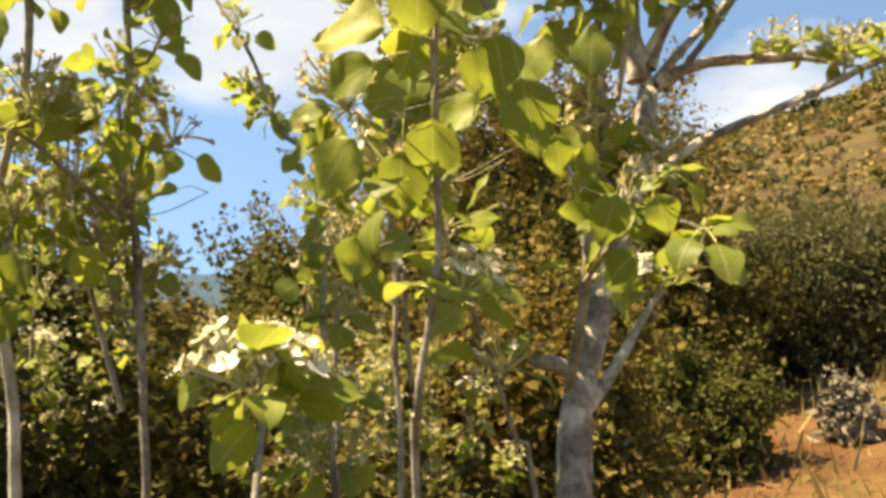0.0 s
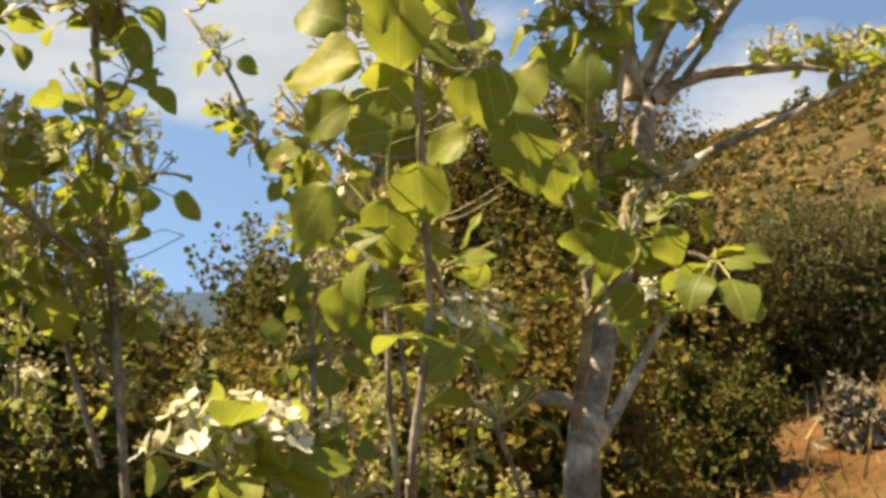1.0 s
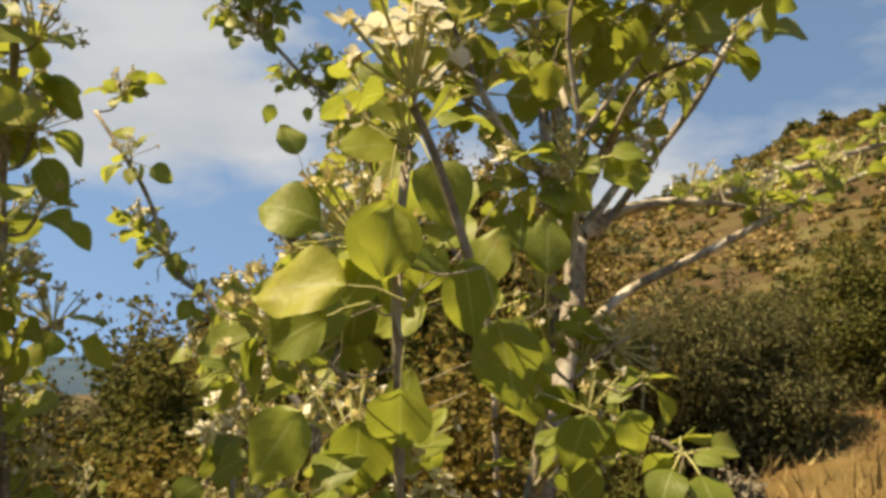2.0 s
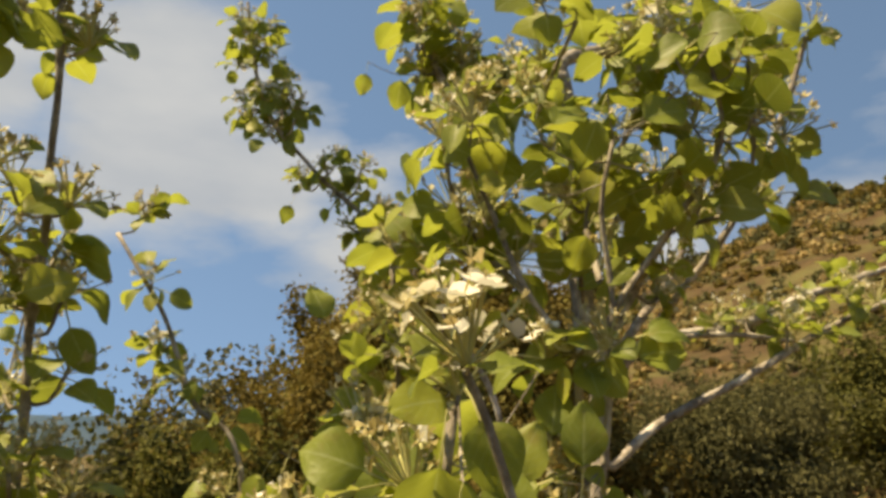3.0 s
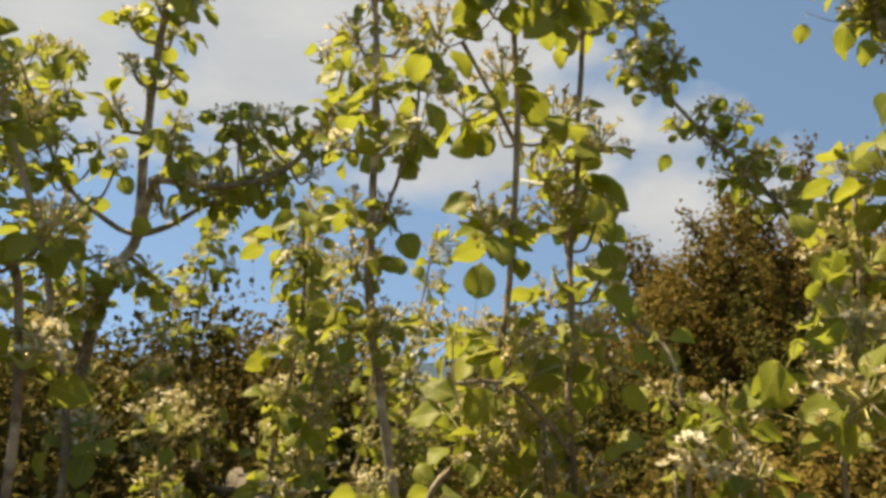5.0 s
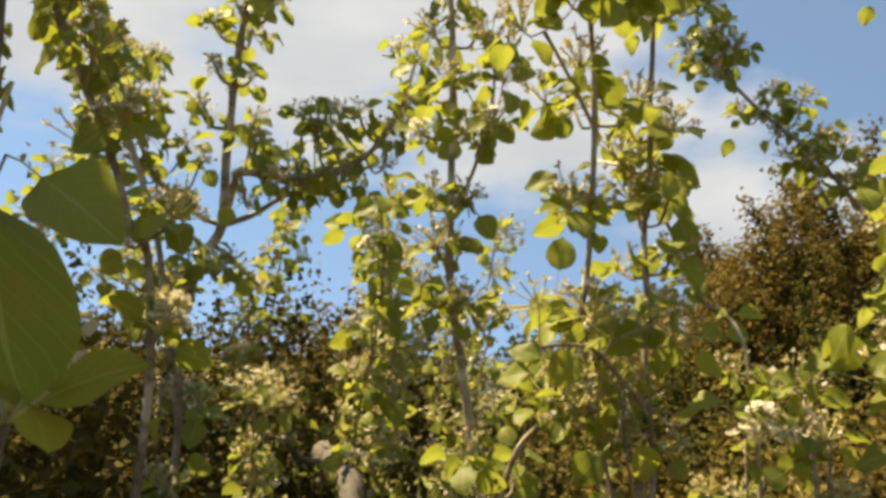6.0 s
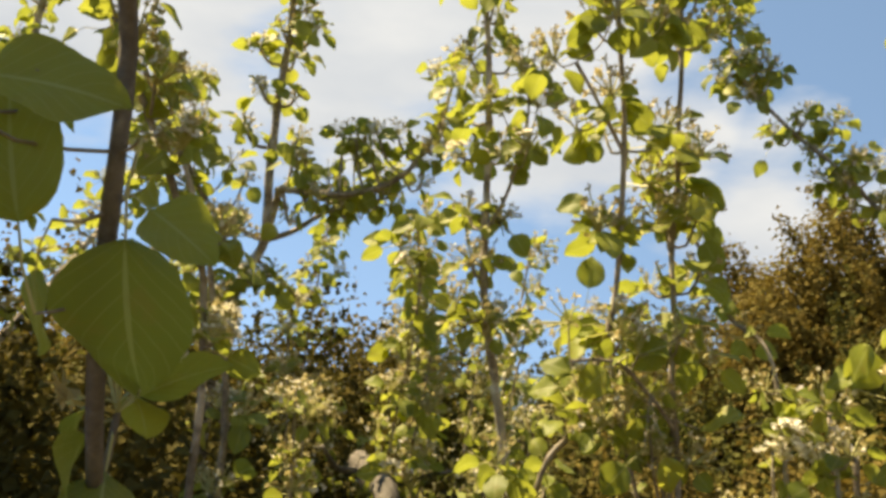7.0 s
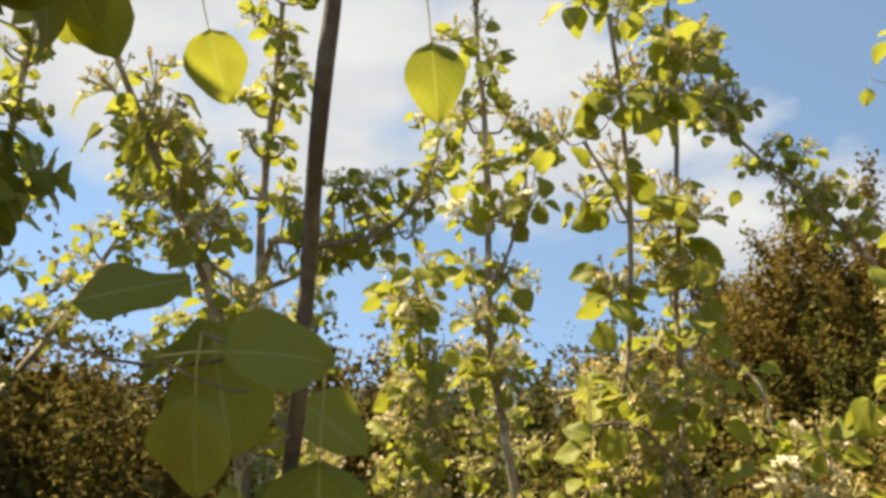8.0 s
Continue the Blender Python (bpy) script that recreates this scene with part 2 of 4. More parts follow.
# ---- leaves and flowers ----
def leaf_arrays(seed, cols=4, rows=8, flat=False):
    """A round pear leaf with a drawn-out tip on a long arched stalk; the blade is 1 long."""
    rng = random.Random(seed)
    droop, fold, cup, wave = rng.uniform(0.2, 1.2), rng.uniform(0.05, 0.3), rng.uniform(-0.2, 0.2), rng.uniform(0, 6)
    if flat:
        droop, fold, cup = rng.uniform(0.05, 0.6), rng.uniform(0.08, 0.3), rng.uniform(-0.14, 0.1)
    stalk, width = (0.55 if flat else rng.uniform(0.3, 0.9)), rng.uniform(0.38, 0.49)
    verts, faces, index, uv = [], [], [], []
    rise = rng.uniform(0.05, 0.2)
    ends = [Vector((0, 0, 0)), Vector((0, stalk * 0.5, rise)), Vector((0, stalk, rise * 0.9))]
    for i, e in enumerate(ends):
        r = (0.014 if flat else 0.024) - 0.003 * i
        verts += [e + Vector((r, 0, 0)), e + Vector((-r * 0.5, 0, r * 0.87)), e + Vector((-r * 0.5, 0, -r * 0.87))]
    for i in range(2):
        for k in range(3):
            j = (k + 1) % 3
            faces.append((i * 3 + k, i * 3 + j, i * 3 + 3 + j, i * 3 + 3 + k))
            index.append(1)
            uv += [(0.5, 0.5)] * 4
    start, angle, at = len(verts), rng.uniform(-0.1, 0.3), ends[2].copy()
    for r in range(rows + 1):
        v = r / rows
        half = width * max(0.0, math.sin(math.pi * v ** 0.78)) ** (0.74 if flat else 0.66) * (1 - 0.12 * v) + (0.012 if r in (0, rows) else 0)
        if r == rows:
            half = 0.01
        elif flat:
            half *= 1 + 0.01 * (-1) ** r + 0.022 * math.sin(wave * 3 + 11 * v)
        for c in range(cols + 1):
            u = c / cols * 2 - 1
            lift_up = abs(u) * half * fold + cup * half * u * u + (0.055 if flat else 0.035) * math.sin(wave + 9 * v + 3 * u) * abs(u)
            n = Vector((0, math.sin(angle), math.cos(angle)))
            verts.append(at + Vector((u * half * math.cos(fold * 0.6), 0, 0)) + n * lift_up)
        at = at + Vector((0, math.cos(angle), -math.sin(angle))) / rows
        angle += droop / rows
    for r in range(rows):
        for c in range(cols):
            a = start + r * (cols + 1) + c
            faces.append((a, a + 1, a + cols + 2, a + cols + 1))
            index.append(0)
            for dc, dr in ((0, 0), (1, 0), (1, 1), (0, 1)):
                uv.append(((c + dc) / cols, (r + dr) / rows))
    return np.array([tuple(q) for q in verts]), np.array(faces), np.array(index), np.array(uv)


LEAVES = [leaf_arrays(s) for s in range(10)] + [leaf_arrays(40 + s, 6, 15, True) for s in range(5)]
LEAVES_LIGHT = [leaf_arrays(s, 2, 5) for s in range(10)] + LEAVES[10:]
LEAF_MESHES = [quads("leaf", v, f, [mat_leaf, mat_petiole], i, u, True) for v, f, i, u in LEAVES]


def blossom_mesh(seed, fresh, light=False):
    """An umbel of pear flowers on thin stalks; spent ones have lost most petals."""
    rng = random.Random(seed)
    verts, faces, index = [], [], []

    def face4(a, b, c, d, mi):
        k = len(verts)
        verts.extend((a, b, c, d))
        faces.append((k, k + 1, k + 2, k + 3))
        index.append(mi)

    count = rng.randint(8, 11) if fresh else rng.randint(9, 12)
    for i in range(count):
        a = 2.4 * i + rng.uniform(-0.3, 0.3)
        spread = rng.uniform(0.15, 0.95) if fresh else rng.uniform(0.25, 1.3)
        way = Vector((math.cos(a) * math.sin(spread), math.sin(a) * math.sin(spread), math.cos(spread)))
        length = rng.uniform(0.024, 0.042) if fresh else rng.uniform(0.03, 0.052)
        end = way * length + Vector((0, 0, -0.004 * spread))
        tv, tf = tube_arrays([Vector((0, 0, 0)), end], [0.0008, 0.0011], 3)
        k = len(verts)
        verts.extend(tv)
        faces.extend(tuple(q + k for q in f) for f in tf)
        index.extend([0] * len(tf))
        out = (way + Vector((0, 0, 0.3))).normalized()
        side = out.orthogonal().normalized()
        other = out.cross(side)
        for s in range(5):
            b = 2 * math.pi * s / 5 + a
            d = side * math.cos(b) + other * math.sin(b)
            e = out.cross(d)
            if not light:
                face4(end, end + d * 0.0024 + e * 0.0014, end + d * 0.0055 - out * 0.002, end + d * 0.0024 - e * 0.0014, 2 if s % 2 else 0)
            kept = rng.random()
            if kept < (0.95 if fresh else 0.5):
                size = rng.uniform(0.009, 0.012) if fresh else rng.uniform(0.005, 0.008)
                tint = 1 if fresh or kept < 0.18 else 2
                lift_by = rng.uniform(0.002, 0.006) if fresh else rng.uniform(-0.004, 0.008)
                root_l, root_r = end + e * 0.0012, end - e * 0.0012
                mid_l = end + d * size * 0.55 + e * size * 0.42 + out * 0.0022
                mid_r = end + d * size * 0.55 - e * size * 0.42 + out * (0.0022 if fresh else -0.001)
                tip_l = end + d * size + e * size * 0.2 + out * lift_by
                tip_r = end + d * size - e * size * 0.2 + out * lift_by
                if light:
                    face4(end, mid_l, (tip_l + tip_r) / 2, mid_r, tint)
                    continue
                k = len(verts)
                verts.extend((root_r, root_l, mid_l, mid_r, tip_l, tip_r))
                faces.extend(((k, k + 1, k + 2, k + 3), (k + 3, k + 2, k + 4, k + 5)))
                index.extend((tint, tint))
        for s in range(1 if light else 3):
            b = rng.uniform(0, 6.3)
            d = (out + (side * math.cos(b) + other * math.sin(b)) * rng.uniform(0.2, 0.7)).normalized()
            e = d.orthogonal().normalized()
            tip = end + d * rng.uniform(0.005, 0.008)
            face4(end + e * 0.0004, end - e * 0.0004, tip - e * 0.001, tip + e * 0.001, 2)
    return np.array([tuple(v) for v in verts]), np.array(faces), np.array(index)


BLOOMS = [blossom_mesh(100 + s, True) for s in range(3)] + [blossom_mesh(200 + s, False) for s in range(5)]
BLOOMS_LIGHT = [blossom_mesh(100 + s, True, True) for s in range(3)] + [blossom_mesh(200 + s, False, True) for s in range(5)]
BLOOM_MATS = [mat_petiole, mat_petal, mat_spent]
BLOOM_MESHES = [quads("blossom", v, f, BLOOM_MATS, i) for v, f, i in BLOOMS]


# ---- a pear tree from limbs, leaves and blossom ----
def start_tree(name, label, base, category="tree", group=""):
    ob = new(name)
    ob.location, ob.empty_display_size = base, 0.1
    tagged(ob, label, category, group)
    return {"ob": ob, "base": Vector(base), "leaves": [], "blooms": [], "lines": [], "fresh": 0.12, "bloom": 1.0, "rng": random.Random(len(label) * 7 + int(abs(base[0]) * 100))}


def limb(tree, name, points, r0, r1, material=None, label="", spurs=(), size=0.055, bloom=0.6, leaves=6, tufts=1, reach=0.03):
    """One limb or shoot as a part of the tree. spurs: the shares of its length that carry tufts of leaves and flowers,
    each tuft on a short side spur of about that reach."""
    line = curve_points(points)
    n = len(line)
    rng = tree["rng"]
    wob = rng.uniform(0, 50)
    line = [p + Vector((noise.noise(p * 7 + Vector((wob, 0, 0))), noise.noise(p * 7 + Vector((0, wob, 0))), 0)) * 0.006 for p in line]
    knobs = [int(s * (n - 1)) for s in spurs]
    radii = [(r0 + (r1 - r0) * i / (n - 1)) * (1.25 if i in knobs else 1.0) for i in range(n)]
    v, f = tube_arrays(line, radii, 10 if r0 > 0.012 else 6, wob)
    ends = []
    for i in knobs:
        way = (line[min(i + 1, n - 1)] - line[max(i - 1, 0)]).normalized()
        turn = rng.uniform(0, 6.3)
        for k in range(tufts):
            side = way.orthogonal().normalized()
            side = Matrix.Rotation(turn + 2.3 * k, 3, way) @ side
            far = reach * rng.uniform(0.5, 1.3)
            tip = line[i] + side * far + Vector((0, 0, far * rng.uniform(0.1, 0.9)))
            tv, tf = tube_arrays(curve_points([line[i], line[i] + side * far * 0.6, tip], 0.015), [max(0.0014, radii[i] * 0.4)] * 99, 5, wob)
            f = f + [tuple(q + len(v) for q in one) for one in tf]
            v = v + tv
            ends.append((tip, (way * 0.6 + side * 0.6).normalized()))
    ob = new(name, quads(name, [tuple(q) for q in v], f, [material or mat_shoot], None, None, True))
    under(ob, tree["ob"], tree["base"])
    if label:
        tagged(ob, label)
    tree["lines"] += line + [tip for tip, way in ends]
    shoot = {"ob": ob, "line": line, "tree": tree, "r": r1}
    for tip, way in ends:
        rosette(shoot, tip, way, leaves, size, bloom)
    return shoot


def rosette(shoot, at, way, count, size, bloom):
    """A tuft at a spur: stalked leaves all round it, some hanging, and umbels of blossom."""
    tree = shoot["tree"]
    rng = tree["rng"]
    up = (way * 0.5 + Vector((rng.uniform(-0.35, 0.35), rng.uniform(-0.35, 0.35), 0.75))).normalized()
    side = up.orthogonal().normalized()
    other = up.cross(side)
    turn = rng.uniform(0, 6.3)
    for k in range(max(3, int(count * 1.2) + rng.randint(-2, 2))):
        a = turn + k * 2.4 + rng.uniform(-0.4, 0.4)
        tilt = rng.uniform(-0.8, 0.7)
        out = (side * math.cos(a) + other * math.sin(a)) * math.cos(tilt) + up * math.sin(tilt)
        face = (up + Vector((rng.gauss(0, 0.8), rng.gauss(0, 0.8), 0))).normalized()
        put_leaf(shoot, at + way * rng.uniform(-0.02, 0.012), out, face, size * rng.uniform(0.75, 1.35), rng.uniform(-0.5, 0.5))
    for k in range(2):
        if rng.random() > bloom:
            continue
        kind = rng.randrange(3) if rng.random() < tree["fresh"] else 3 + rng.randrange(5)
        aim = (up + Vector((rng.gauss(0, 0.35), rng.gauss(0, 0.35), 0)) * (k + 0.4)).normalized()
        q = aim.to_track_quat("Z", "Y").to_matrix().to_4x4()
        s = rng.uniform(1.1, 1.55) * tree["bloom"]
        tree["blooms"].append((Matrix.Translation(at) @ q @ Matrix.Rotation(rng.uniform(0, 6), 4, "Z") @ Matrix.Diagonal((s, s, s, 1)), kind, shoot["ob"]))


def put_leaf(shoot, at, out, up, size, roll=None, kinds=(0, 10)):
    rng = shoot["tree"]["rng"]
    y = out.normalized()
    x = y.cross(up).normalized()
    z = x.cross(y)
    m = Matrix((x, y, z)).transposed().to_4x4()
    m = Matrix.Translation(at) @ m @ Matrix.Rotation(rng.uniform(-0.7, 0.7) if roll is None else roll, 4, "Y") @ Matrix.Diagonal((size, size, size, 1))
    shoot["tree"]["leaves"].append((m, rng.randrange(*kinds), shoot["ob"]))


def lone_leaf(shoot, centre, along, facing, size):
    """One large leaf with its blade round a place, on a thin twig from the nearest bit of its shoot."""
    c, y, z = Vector(centre), Vector(along).normalized(), Vector(facing).normalized()
    foot = c - y * size * 1.05
    put_leaf(shoot, foot, y, z, size, 0.0, (10, 15))
    near = min(shoot["tree"]["lines"], key=lambda p: (p - foot).length)
    gap = (near - foot).length
    if gap > 0.015:
        mid = (near + foot) / 2 + Vector((0, 0, -0.12 * gap))
        line = curve_points([near, mid, foot], 0.02)
        v, f = tube_arrays(line, [0.0012 - 0.0005 * i / len(line) for i in range(len(line))], 5, 3)
        under(new("twig", quads("twig", [tuple(q) for q in v], f, [mat_shoot], None, None, True)), shoot["ob"])


def joined(tree, rows, arrays, name, mats):
    V, F, I, U, k = [], [], [], [], 0
    for m, kind, ob in rows:
        one = arrays[kind]
        M = np.array(m)
        V.append(one[0] @ M[:3, :3].T + M[:3, 3])
        F.append(one[1] + k)
        I.append(one[2])
        U.extend(one[3:])
        k += len(one[0])
    ob = new(name, quads(name, np.vstack(V), np.vstack(F), mats, np.concatenate(I), np.vstack(U) if U else None, True))
    tagged(under(ob, tree["ob"], tree["base"]), kind="stuff")


def finish_tree(tree, limit=300, blooms=60):
    """The first leaves and blossoms become parts; those past the limit one joined mass."""
    for key, most, meshes, arrays, name, rest_name, mats in (("leaves", limit, LEAF_MESHES, LEAVES_LIGHT, "leaf", "foliage", [mat_leaf_joined, mat_petiole]),
                                                             ("blooms", blooms, BLOOM_MESHES, BLOOMS_LIGHT, "blossom", "blossom_mass", BLOOM_MATS)):
        for m, kind, ob in tree[key][:most]:
            under(new(name, meshes[kind]), ob).matrix_basis = m
        if tree[key][most:]:
            joined(tree, tree[key][most:], arrays, rest_name, mats)


# ---- ground and hills ----
def ease(a, b, v):
    t = min(1.0, max(0.0, (v - a) / (b - a)))
    return t * t * (3 - 2 * t)


def ground_height(x, y):
    r, az = math.hypot(x, y), math.degrees(math.atan2(x, y))
    rise = 9.5 * ease(-14, 2, az) + 3.5 * ease(0, 14, az) + 3.5 * ease(12, 26, az) + 2 * ease(25, 40, az) - 18.5 * ease(70, 170, az)
    h = 0.35 + min(r, 75) * math.tan(radians(rise)) * (0.5 + 0.5 * ease(8, 60, r)) - 0.02 * min(r, 60) * (1 - ease(-30, 0, az)) * ease(-180, -90, az)
    rough = noise.noise(Vector((x * 0.7, y * 0.7, 0))) * 0.08 + noise.noise(Vector((x * 0.09, y * 0.09, 5))) * 0.5 * ease(10, 40, r)
    return h + rough


rings = [0.0] + [0.35 * 1.105 ** i for i in range(94)]
ANGLES = 160
gv = [(0.0, 0.0, ground_height(0, 0.01))]
for r in rings[1:]:
    for k in range(ANGLES):
        a = 2 * math.pi * k / ANGLES
        x, y = r * math.sin(a), r * math.cos(a)
        gv.append((x, y, ground_height(x, y)))
gf = []
for i in range(len(rings) - 2):
    for k in range(ANGLES):
        j = (k + 1) % ANGLES
        gf.append((1 + i * ANGLES + k, 1 + i * ANGLES + j, 1 + (i + 1) * ANGLES + j, 1 + (i + 1) * ANGLES + k))
for k in range(0, ANGLES, 2):
    gf.append((0, 1 + (k + 2) % ANGLES, 1 + k + 1, 1 + k))
ground = new("ground", quads("ground", gv, gf, [mat_ground], None, None, True))
tagged(ground, "dry orange-brown earth with straw grass rising to a hillside", "ground", kind="structure")


# far wooded hills; distance haze is put into their base colour as blue-grey
fv, ff = [], []
N = 90
for k in range(N + 1):
    az = -100 + 200 * k / N
    tall = 95 + 40 * noise.noise(Vector((az * 0.06, 3.1, 0))) + 12 * noise.noise(Vector((az * 0.4, 1.7, 0)))
    for r, h in ((2300, -120), (2500, tall * 0.55), (2800, tall), (3300, tall * 0.9)):
        fv.append((r * math.sin(radians(az)), r * math.cos(radians(az)), h))
for k in range(N):
    for j in range(3):
        a = k * 4 + j
        ff.append((a, a + 4, a + 5, a + 1))
m = Nodes("haze_tinted_forest_hills")
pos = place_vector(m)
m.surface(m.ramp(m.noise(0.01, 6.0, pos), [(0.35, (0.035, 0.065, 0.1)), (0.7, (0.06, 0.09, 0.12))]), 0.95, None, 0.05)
tagged(new("far_hills", quads("far_hills", fv, ff, [m.mat], None, None, True)), "wooded hills on the horizon, haze painted in as blue-grey", "hills", kind="structure")


# ---- shrubs ----
def leaf_cards(points, normals, sizes, rng, slim=0.5):
    """Small folded leaves, four corners each, one at every point."""
    n = len(points)
    rand = rng.normal(size=(n, 3))
    z = normals + rand * 0.5
    z /= np.linalg.norm(z, axis=1)[:, None]
    y = np.cross(z, rng.normal(size=(n, 3)))
    y /= np.linalg.norm(y, axis=1)[:, None]
    x = np.cross(y, z)
    s = sizes[:, None]
    V = np.stack([points, points + y * s * 0.5 + x * s * slim + z * s * 0.12, points + y * s - z * s * 0.1, points + y * s * 0.5 - x * s * slim + z * s * 0.12], axis=1).reshape(-1, 3)
    return V, np.arange(4 * n).reshape(-1, 4)


def lumpy_points(rng, count, radii, lumps, spread=0.78):
    """Points in the outer parts of a crown made of many uneven lumps, with gaps between them."""
    d = rng.normal(size=(lumps, 3))
    d[:, 2] = np.abs(d[:, 2]) * 1.2 - 0.7
    d /= np.linalg.norm(d, axis=1)[:, None]
    centres = d * rng.uniform(0.25, spread, size=(lumps, 1))
    girth = rng.uniform(0.14, 0.4, size=lumps) * (45 / max(lumps, 45)) ** 0.4
    pick = rng.integers(0, lumps, count)
    w = rng.normal(size=(count, 3))
    w /= np.linalg.norm(w, axis=1)[:, None]
    depth = rng.uniform(0.3, 1.1, size=(count, 1)) ** 0.6 * (1 + 0.15 * (rng.random((count, 1)) < 0.06))
    p = (centres[pick] + w * depth * girth[pick][:, None]) * np.array(radii)
    inner = rng.random(count) < 0.3
    p[inner] *= rng.uniform(0.45, 0.9, size=(int(inner.sum()), 1))
    return p, w


def shrub(name, label, x, y, top, radius, count, size, material, seed, lumps=40, slim=0.45, category="shrub", foot=None, group=""):
    """A bush with a few branching stems and a crown of small leaves."""
    rng = np.random.default_rng(seed)
    rnd = random.Random(seed)
    z0 = ground_height(x, y) - 0.03 if foot is None else foot
    ob = new(name)
    ob.location = (x, y, z0)
    tagged(ob, label, category, group)
    tall = (top - z0)
    p, w = lumpy_points(rng, count, (radius, radius, tall * 0.56), lumps)
    inside = np.linalg.norm(p / np.array((radius, radius, tall * 0.56)), axis=1) < 0.55
    sprigs = rng.normal(size=(int(14 + 22 * radius), 3))
    sprigs[:, 2] = np.abs(sprigs[:, 2]) + 0.15
    sprigs *= (rng.uniform(0.85, 1.22, len(sprigs)) / np.linalg.norm(sprigs, axis=1))[:, None]
    wisp = rng.random(count) < 0.09
    n = int(wisp.sum())
    along = sprigs[rng.integers(0, len(sprigs), n)] * rng.uniform(0.55, 1.0, size=(n, 1))
    p[wisp] = along * np.array((radius, radius, tall * 0.56)) + rng.normal(size=(n, 3)) * 0.035 * radius ** 0.5
    p[:, 2] += tall * 0.42
    skirt = rng.random(count) < 0.16
    a, far = rng.uniform(0, 6.3, count), rng.uniform(0.35, 0.85, count) * radius
    low = np.stack([np.cos(a) * far, np.sin(a) * far, tall * rng.uniform(0.0, 0.4, count)], axis=1)
    p = np.where(skirt[:, None], low, p)
    p[:, 2] = np.maximum(p[:, 2], 0.02 + 0.1 * rng.random(count))
    v, f = leaf_cards(p, w + np.array([0, 0, 0.4]), size * rng.uniform(0.5, 1.3, count) * np.where(inside & ~wisp, 1.8, 1.0), rng, slim)
    tagged(under(new("foliage", quads("foliage", v, f, [material])), ob), kind="stuff")
    for k in range(6):
        a = k * 1.05 + rnd.uniform(-0.3, 0.3)
        e = Vector((math.cos(a) * radius * 0.55, math.sin(a) * radius * 0.55, tall * rnd.uniform(0.4, 0.62)))
        line = curve_points([(0, 0, 0), e * 0.45 + Vector((0, 0, tall * 0.12)), e], 0.12)
        tv, tf = tube_arrays(line, [0.03 * radius * (1 - 0.8 * i / len(line)) + 0.004 for i in range(len(line))], 6, seed)
        under(new("stem", quads("stem", [tuple(q) for q in tv], tf, [mat_bark], None, None, True)), ob)
    return ob


BRONZE = "dense bronze-brown leafed bush on the dry slope"
GREEN = "small-leafed dark green bush growing on dry earth"
GREY = "grey-green bush with fine narrow leaves on the slope"
shrub("bush", BRONZE, 0.0, 7.6, 4.3, 1.5, 230000, 0.042, mat_scrub_brown, 1, 60)
shrub("bush", BRONZE, -1.0, 7.45, 3.9, 1.2, 130000, 0.042, mat_scrub_brown, 17, 45)
shrub("bush", GREEN, -0.2, 6.6, 3.2, 0.9, 60000, 0.04, mat_scrub_green, 18, 40)
shrub("bush", BRONZE, -1.9, 7.0, 3.1, 1.1, 60000, 0.042, mat_scrub_brown, 16, 40)
shrub("bush", BRONZE, 0.7, 7.6, 3.0, 1.2, 24000, 0.06, mat_scrub_brown, 21, 40)
shrub("bush", GREY, 1.95, 8.9, 3.1, 1.15, 24000, 0.055, mat_scrub_grey, 41, 30, 0.22)
shrub("bush", GREEN, 4.75, 9.6, 3.9, 1.35, 24000, 0.05, mat_scrub_green, 42, 44)
shrub("bush", GREEN, 1.5, 10.4, 2.8, 1.3, 16000, 0.06, mat_scrub_green, 43, 44)
shrub("bush", GREY, 2.55, 8.3, 3.25, 1.1, 34000, 0.058, mat_scrub_grey, 2, 34, 0.2)
shrub("bush", GREY, 4.2, 11.5, 3.4, 1.3, 16000, 0.06, mat_scrub_grey, 22, 50, 0.2)
shrub("bush", GREEN, 0.85, 5.6, 1.95, 0.52, 14000, 0.036, mat_scrub_green, 3, 18)
shrub("bush", BRONZE, -1.2, 4.4, 2.1, 1.1, 22000, 0.044, mat_scrub_brown, 4, 40)
shrub("bush", BRONZE, -0.1, 4.2, 2.45, 0.95, 24000, 0.044, mat_scrub_brown, 31, 40)
shrub("bush", BRONZE, -2.9, 4.3, 2.85, 0.9, 22000, 0.045, mat_scrub_brown, 8, 40)
shrub("bush", BRONZE, -1.1, 2.95, 2.1, 0.5, 20000, 0.035, mat_scrub_brown, 15, 40)
shrub("bush", GREEN, -2.25, 3.75, 2.7, 0.6, 16000, 0.04, mat_scrub_green, 14, 34)
shrub("bush", GREEN, -1.6, 5.5, 2.75, 1.0, 26000, 0.045, mat_scrub_green, 9, 34)
shrub("bush", BRONZE, -3.3, 4.6, 2.95, 1.2, 26000, 0.045, mat_scrub_brown, 10, 44)
shrub("bush", GREEN, -3.9, 3.0, 2.85, 1.1, 26000, 0.045, mat_scrub_green, 11, 44)
shrub("bush", BRONZE, -4.9, 3.4, 3.3, 1.2, 16000, 0.05, mat_scrub_brown, 12, 40)
# undergrowth bushes; the leaf colour carries the shade beneath the shoots
UNDER = "low brown-green bush crowding under the pear shoots, darkened for shade"
